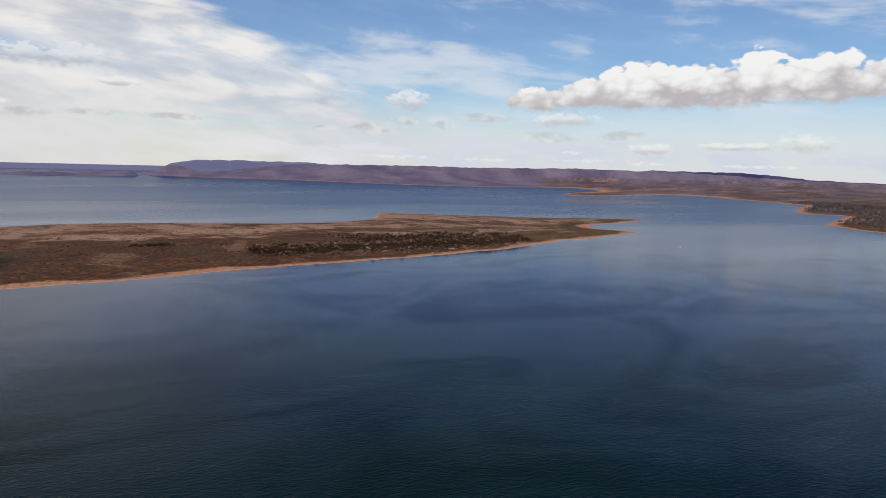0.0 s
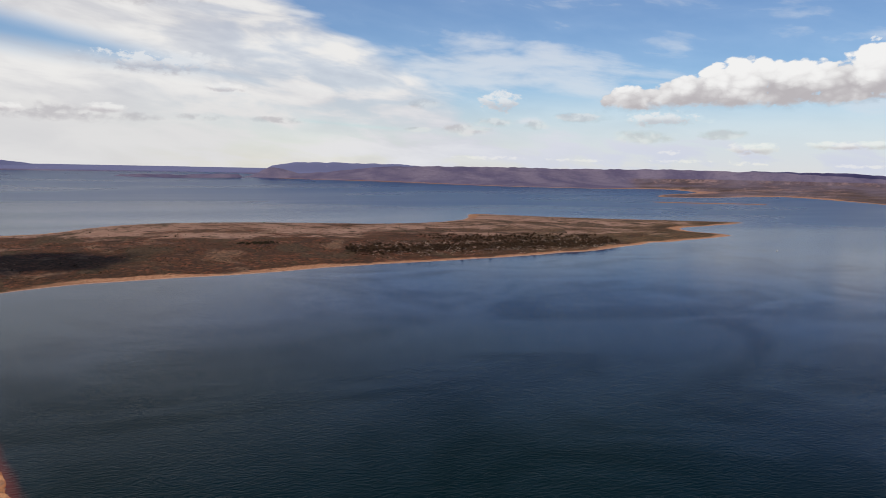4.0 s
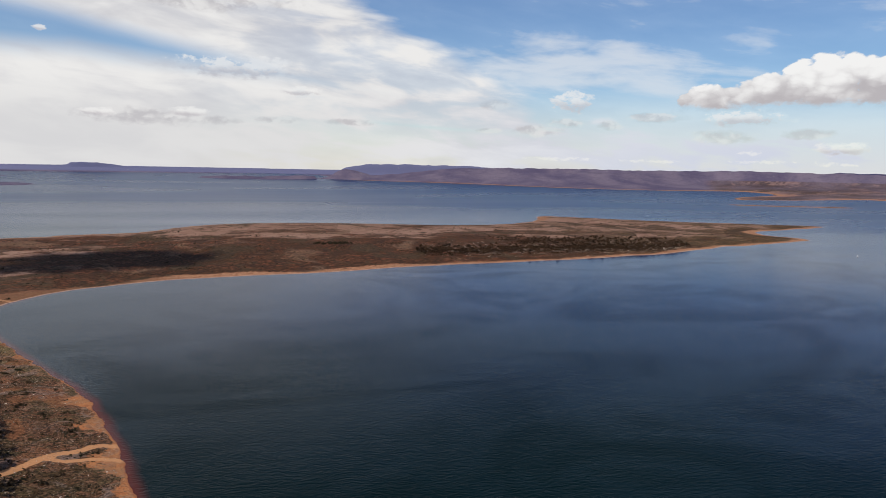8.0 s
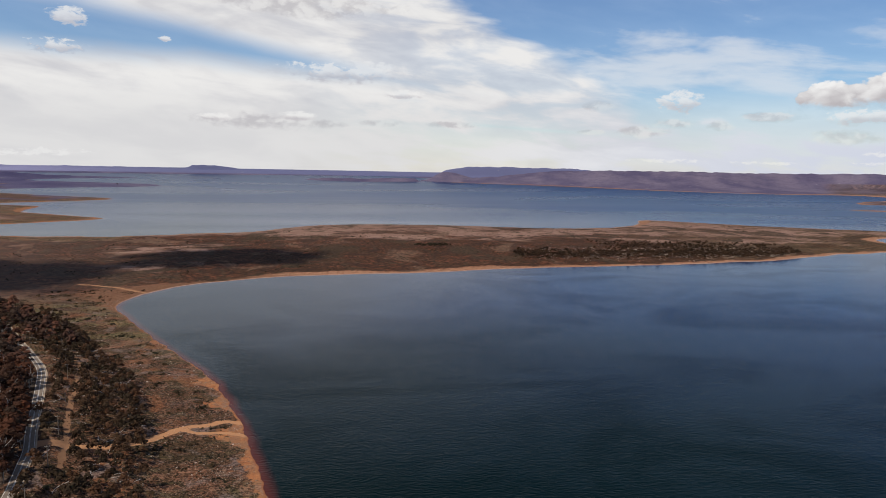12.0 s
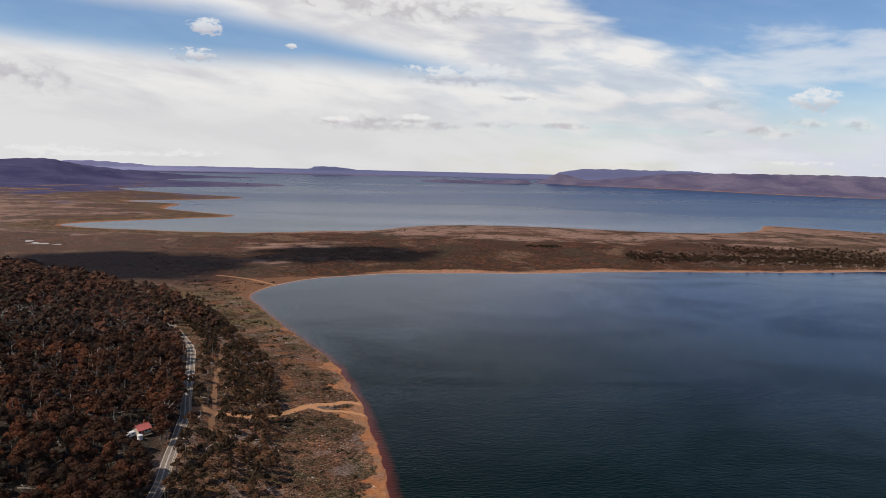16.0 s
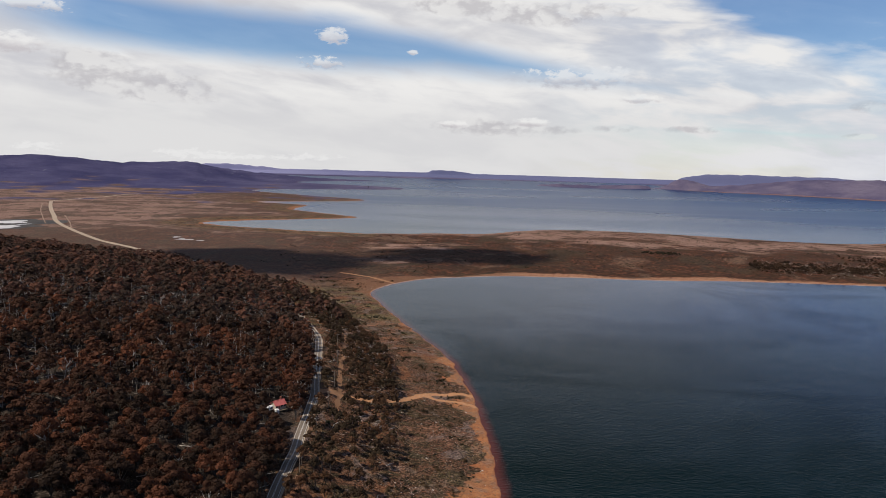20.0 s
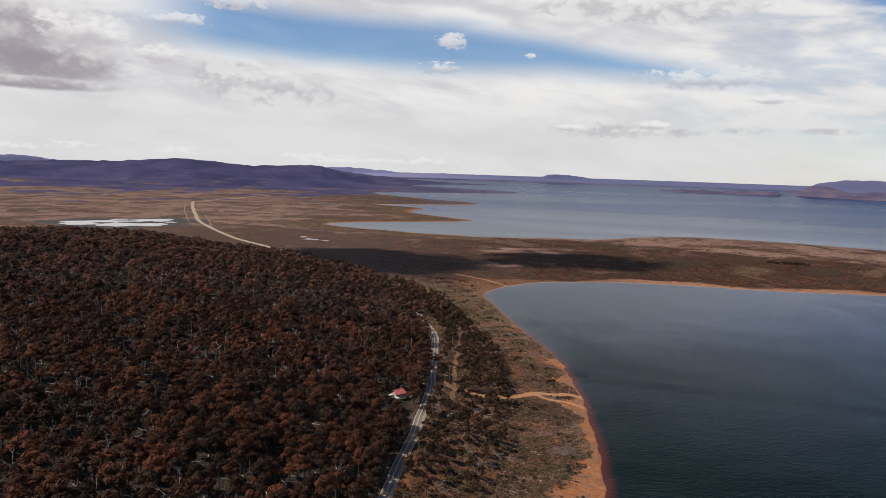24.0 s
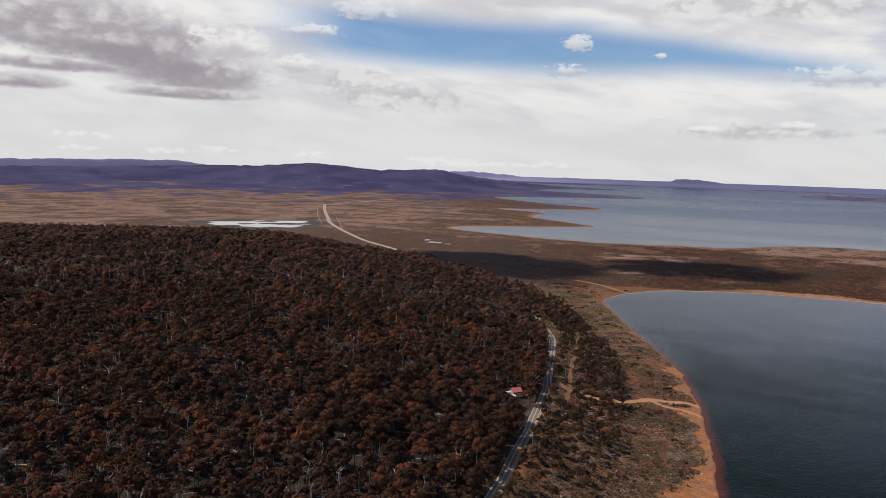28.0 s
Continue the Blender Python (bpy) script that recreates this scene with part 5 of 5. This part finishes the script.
low_gums = []
for k in range(4):
    rng = np.random.default_rng(600 + k)
    low_gums.append(leaf_cloud(rng, gum_blobs(rng, 8.0, 2.7), 54, 0.62, -0.6))
copse = scatter(RNG, 300, 820, 870, 1120, 3.6, tree_line)
strew("peninsula_trees", low_gums, copse, RNG.uniform(0.35, 1.1, len(copse)), HEADGUM, 59, "belt of dark low gums on the peninsula", "trees")
clump = np.stack((190 + RNG.normal(0, 15, 46), 1058 + RNG.normal(0, 9, 46)), -1)
strew("tree_clump", low_gums, clump, RNG.uniform(0.6, 1.1, len(clump)), DARKSCRUB, 60, "dark clump of low trees on the moor", "trees")
boulders = scatter(RNG, 120, 800, 880, 1110, 2.3, lambda x, y, s, c: (s > 18) & (c < np.exp(-((y - 975 + 0.04 * (x - 330)) / 58) ** 2) * ease(x, 290, 420) * (0.56 + 0.7 * ripples(x, y, 26, 47))))
strew("pale_boulders", pebbles, boulders, np.clip(0.35 * RNG.pareto(2.2, len(boulders)) + 0.55, 0.55, 2.0), PALEROCK, 61, "pale boulders among the trees of the peninsula", "stones")
east = scatter(RNG, 1830, 3300, 700, 1900, 14, lambda x, y, s, c: (s > 28) & (c < 0.75 + 0.4 * ripples(x, y, 240, 48)))
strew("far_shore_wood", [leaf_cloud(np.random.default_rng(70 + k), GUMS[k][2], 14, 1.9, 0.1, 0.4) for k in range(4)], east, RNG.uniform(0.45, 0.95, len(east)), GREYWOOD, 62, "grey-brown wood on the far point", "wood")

# ---------------------------------------------------------------- hut, caravan, boat, lone tree
CREAM = make_plain("cream_weatherboard", (0.46, 0.40, 0.34), 0.7, 0.8, 0.12)
RED = make_plain("red_roof_iron", (0.42, 0.115, 0.11), 0.6, 0.6, 0.2)
WHITE = make_plain("white_panel_paint", (0.62, 0.61, 0.60), 0.35, 0.8, 0.08)
DARKGLASS = make_plain("dark_window_glass", (0.02, 0.025, 0.03), 0.08, 2.0, 0.1)
RUBBER = make_plain("black_rubber", (0.02, 0.02, 0.02), 0.8, 3.0, 0.2)
BRICK = make_plain("brown_brick", (0.24, 0.11, 0.075), 0.9, 2.0, 0.25)


def build_hut(at, turn):
    hut = thing("hut", "small cream weatherboard hut with a red iron roof", "house", at, "", turn)
    w, d, h = 5.6, 4.6, 2.2
    bm = bmesh.new()
    for k in range(10):
        z = -0.4 + k * (h + 0.4) / 10
        inset = 0.02 * (k % 2)
        box(bm, 0, 0, z, w - inset, d - inset, (h + 0.4) / 10 - 0.004)
    part("wall", bm, CREAM, hut)
    bm = bmesh.new()
    rise, eave = 1.7, 0.45
    for side in (-1, 1):
        for k in range(14):
            x0 = -w / 2 - eave + k * (w + 2 * eave) / 14
            x1 = x0 + (w + 2 * eave) / 14 - 0.04
            low, top = side * (d / 2 + eave), 0.0
            pts = [(x0, low, h - 0.25), (x1, low, h - 0.25), (x1, top, h + rise), (x0, top, h + rise)]
            a = [bm.verts.new(p) for p in pts]
            b = [bm.verts.new((p[0], p[1], p[2] - 0.08)) for p in pts]
            bm.faces.new(a), bm.faces.new(b[::-1])
            for i in range(4):
                bm.faces.new((a[i - 1], b[i - 1], b[i], a[i]))
    roof = part("roof", bm, RED, hut, "weathered red corrugated iron roof")
    bm = box(bmesh.new(), 0, 0, h + rise - 0.03, w + 2 * eave, 0.3, 0.08)
    part("ridge_cap", bm, RED, roof)
    part("chimney", box(bmesh.new(), 2.0, 1.2, 2.2, 0.7, 0.7, 2.7, 0.04), BRICK, roof, "brown brick chimney")
    for end in (-1, 1):
        bm = bmesh.new()
        x = end * (w / 2 - 0.06)
        a = [bm.verts.new((x, -d / 2, h)), bm.verts.new((x, d / 2, h)), bm.verts.new((x, 0, h + rise - 0.1))]
        b = [bm.verts.new((v.co.x - end * 0.1, v.co.y, v.co.z)) for v in a]
        bm.faces.new(a), bm.faces.new(b[::-1])
        for i in range(3):
            bm.faces.new((a[i - 1], b[i - 1], b[i], a[i]))
        part("gable", bm, CREAM, hut)
    for x in (-2.3, 0.5, 2.2):
        window = part("window", box(bmesh.new(), x, -d / 2 - 0.03, 0.95, 1.2, 0.08, 1.1), WHITE, hut, "white window frame")
        part("pane", box(bmesh.new(), x, -d / 2 - 0.075, 1.03, 1.04, 0.03, 0.94), DARKGLASS, window)
    part("door", box(bmesh.new(), -1.0, -d / 2 - 0.03, 0.0, 0.85, 0.07, 2.0), RED, hut)
    part("porch_floor", box(bmesh.new(), 0, -d / 2 - 1.1, -0.25, 5.0, 2.0, 0.2), BARK, hut)


def build_caravan(at, turn):
    van = thing("caravan", "small white caravan parked beside the hut", "caravan", at, "", turn)
    part("body", box(bmesh.new(), 0, 0, 0.45, 4.6, 2.1, 1.95, 0.25), WHITE, van)
    for x in (-1.3, 0.6):
        part("window", box(bmesh.new(), x, -1.06, 1.35, 1.0, 0.04, 0.6), DARKGLASS, van, "dark caravan window")
    part("door", box(bmesh.new(), 1.7, -1.06, 0.6, 0.6, 0.03, 1.6), CREAM, van)
    for y in (-0.95, 0.95):
        bm = bmesh.new()
        bmesh.ops.create_cone(bm, cap_ends=True, segments=14, radius1=0.33, radius2=0.33, depth=0.2, matrix=pose(0, y, 0.33, 90))
        part("wheel", bm, RUBBER, van)
    part("drawbar", box(bmesh.new(), -2.9, 0, 0.42, 1.3, 0.12, 0.1), RUBBER, van)


def build_tank(at):
    tank = thing("water_tank", "round white rainwater tank beside the hut", "tank", at)
    bm = bmesh.new()
    for k in range(6):
        bmesh.ops.create_cone(bm, cap_ends=True, segments=20, radius1=1.15, radius2=1.15 - 0.04 * (k % 2), depth=0.32, matrix=pose(0, 0, 0.16 + 0.32 * k))
    part("body", bm, WHITE, tank)
    bm = bmesh.new()
    bmesh.ops.create_cone(bm, cap_ends=True, segments=20, radius1=1.2, radius2=0.15, depth=0.3, matrix=pose(0, 0, 2.07))
    part("lid", bm, WHITE, tank)


def build_boat(at, turn):
    boat = thing("motorboat", "small white motorboat lying on the lake", "boat", at, "", turn)
    bm = bmesh.new()
    ribs = []
    for x, half, deep in ((-2.4, 0.95, 0.45), (-0.8, 1.05, 0.5), (1.0, 0.95, 0.5), (2.2, 0.5, 0.42), (2.8, 0.04, 0.3)):
        ribs.append([bm.verts.new(p) for p in ((x, -half, 0.75), (x, -half * 0.75, 0.05), (x, 0, -deep), (x, half * 0.75, 0.05), (x, half, 0.75))])
    for a, b in zip(ribs, ribs[1:]):
        for i in range(4):
            bm.faces.new((a[i], b[i], b[i + 1], a[i + 1]))
        bm.faces.new((a[0], a[4], b[4], b[0]))
    bm.faces.new(ribs[0])
    part("hull", bm, WHITE, boat)
    cabin = part("cabin", box(bmesh.new(), 0.5, 0, 0.7, 1.7, 1.5, 1.1, 0.12), WHITE, boat)
    part("windscreen", box(bmesh.new(), 0.5, 0, 1.25, 1.75, 1.35, 0.35), DARKGLASS, cabin)
    part("outboard_motor", box(bmesh.new(), -2.65, 0, 0.1, 0.4, 0.4, 1.0, 0.08), RUBBER, boat)


hut_z = float(ground_at(-146, 206)[0])
build_hut((-146, 206, hut_z + 0.3), 52)
build_caravan((-148.5, 199.5, float(ground_at(-148.5, 199.5)[0])), 64)
build_tank((-144.2, 199.0, float(ground_at(-144.2, 199.0)[0])))
build_boat((1013, 798, 0.1), 35)

far_x, far_y, far_z = (float(v) for v in draw_in(np.array(-936.0), np.array(3717.0), np.array(2.5)))
lone = thing("gum_tree", "lone dark tree on the far low point", "tree", (far_x, far_y, far_z), "", 30)
lone.scale = (1.3, 1.3, 1.1)
hang("trunk", GUMS[1][0], lone)
hang("crown", GUMS[1][1], lone)


# ---------------------------------------------------------------- poles along the road
POLE_WOOD = make_plain("weathered_pole_timber", (0.20, 0.165, 0.135), 0.9, 0.9, 0.3)
PORCELAIN = make_plain("grey_insulator_glaze", (0.40, 0.38, 0.36), 0.3, 3.0, 0.1)


def build_pole(at, turn):
    pole = thing("utility_pole", "weathered timber power pole with a crossarm beside the road", "pole", at, "power poles by the road", turn)
    verts, faces = join([tube([(0, 0, -0.8), (0, 0, 4), (0, 0, 9.0)], [0.17, 0.15, 0.11], 10)])
    hang("post", mesh_of("post", verts, faces, POLE_WOOD), pole)
    arm = part("crossarm", box(bmesh.new(), 0, 0.17, 8.3, 2.2, 0.12, 0.14, 0.02), POLE_WOOD, pole)
    for x in (-0.95, -0.4, 0.95):
        bm = bmesh.new()
        bmesh.ops.create_cone(bm, cap_ends=True, segments=10, radius1=0.07, radius2=0.04, depth=0.2, matrix=pose(x, 0.17, 8.54))
        part("insulator", bm, PORCELAIN, arm)
    for side in (-1, 1):
        verts, faces = join([tube([(side * 0.1, 0.13, 7.6), (side * 0.75, 0.15, 8.32)], [0.03, 0.03], 5)])
        hang("brace", mesh_of("brace", verts, faces, POLE_WOOD), pole)


for x, y, turn in ((-112, 138, 8), (-118, 178, 8), (-124, 218, 12), (-132, 256, 14), (-145, 308, 15), (-159, 358, 17), (-174, 404, 22)):
    build_pole((x, y, float(ground_at(x, y)[0])), turn)
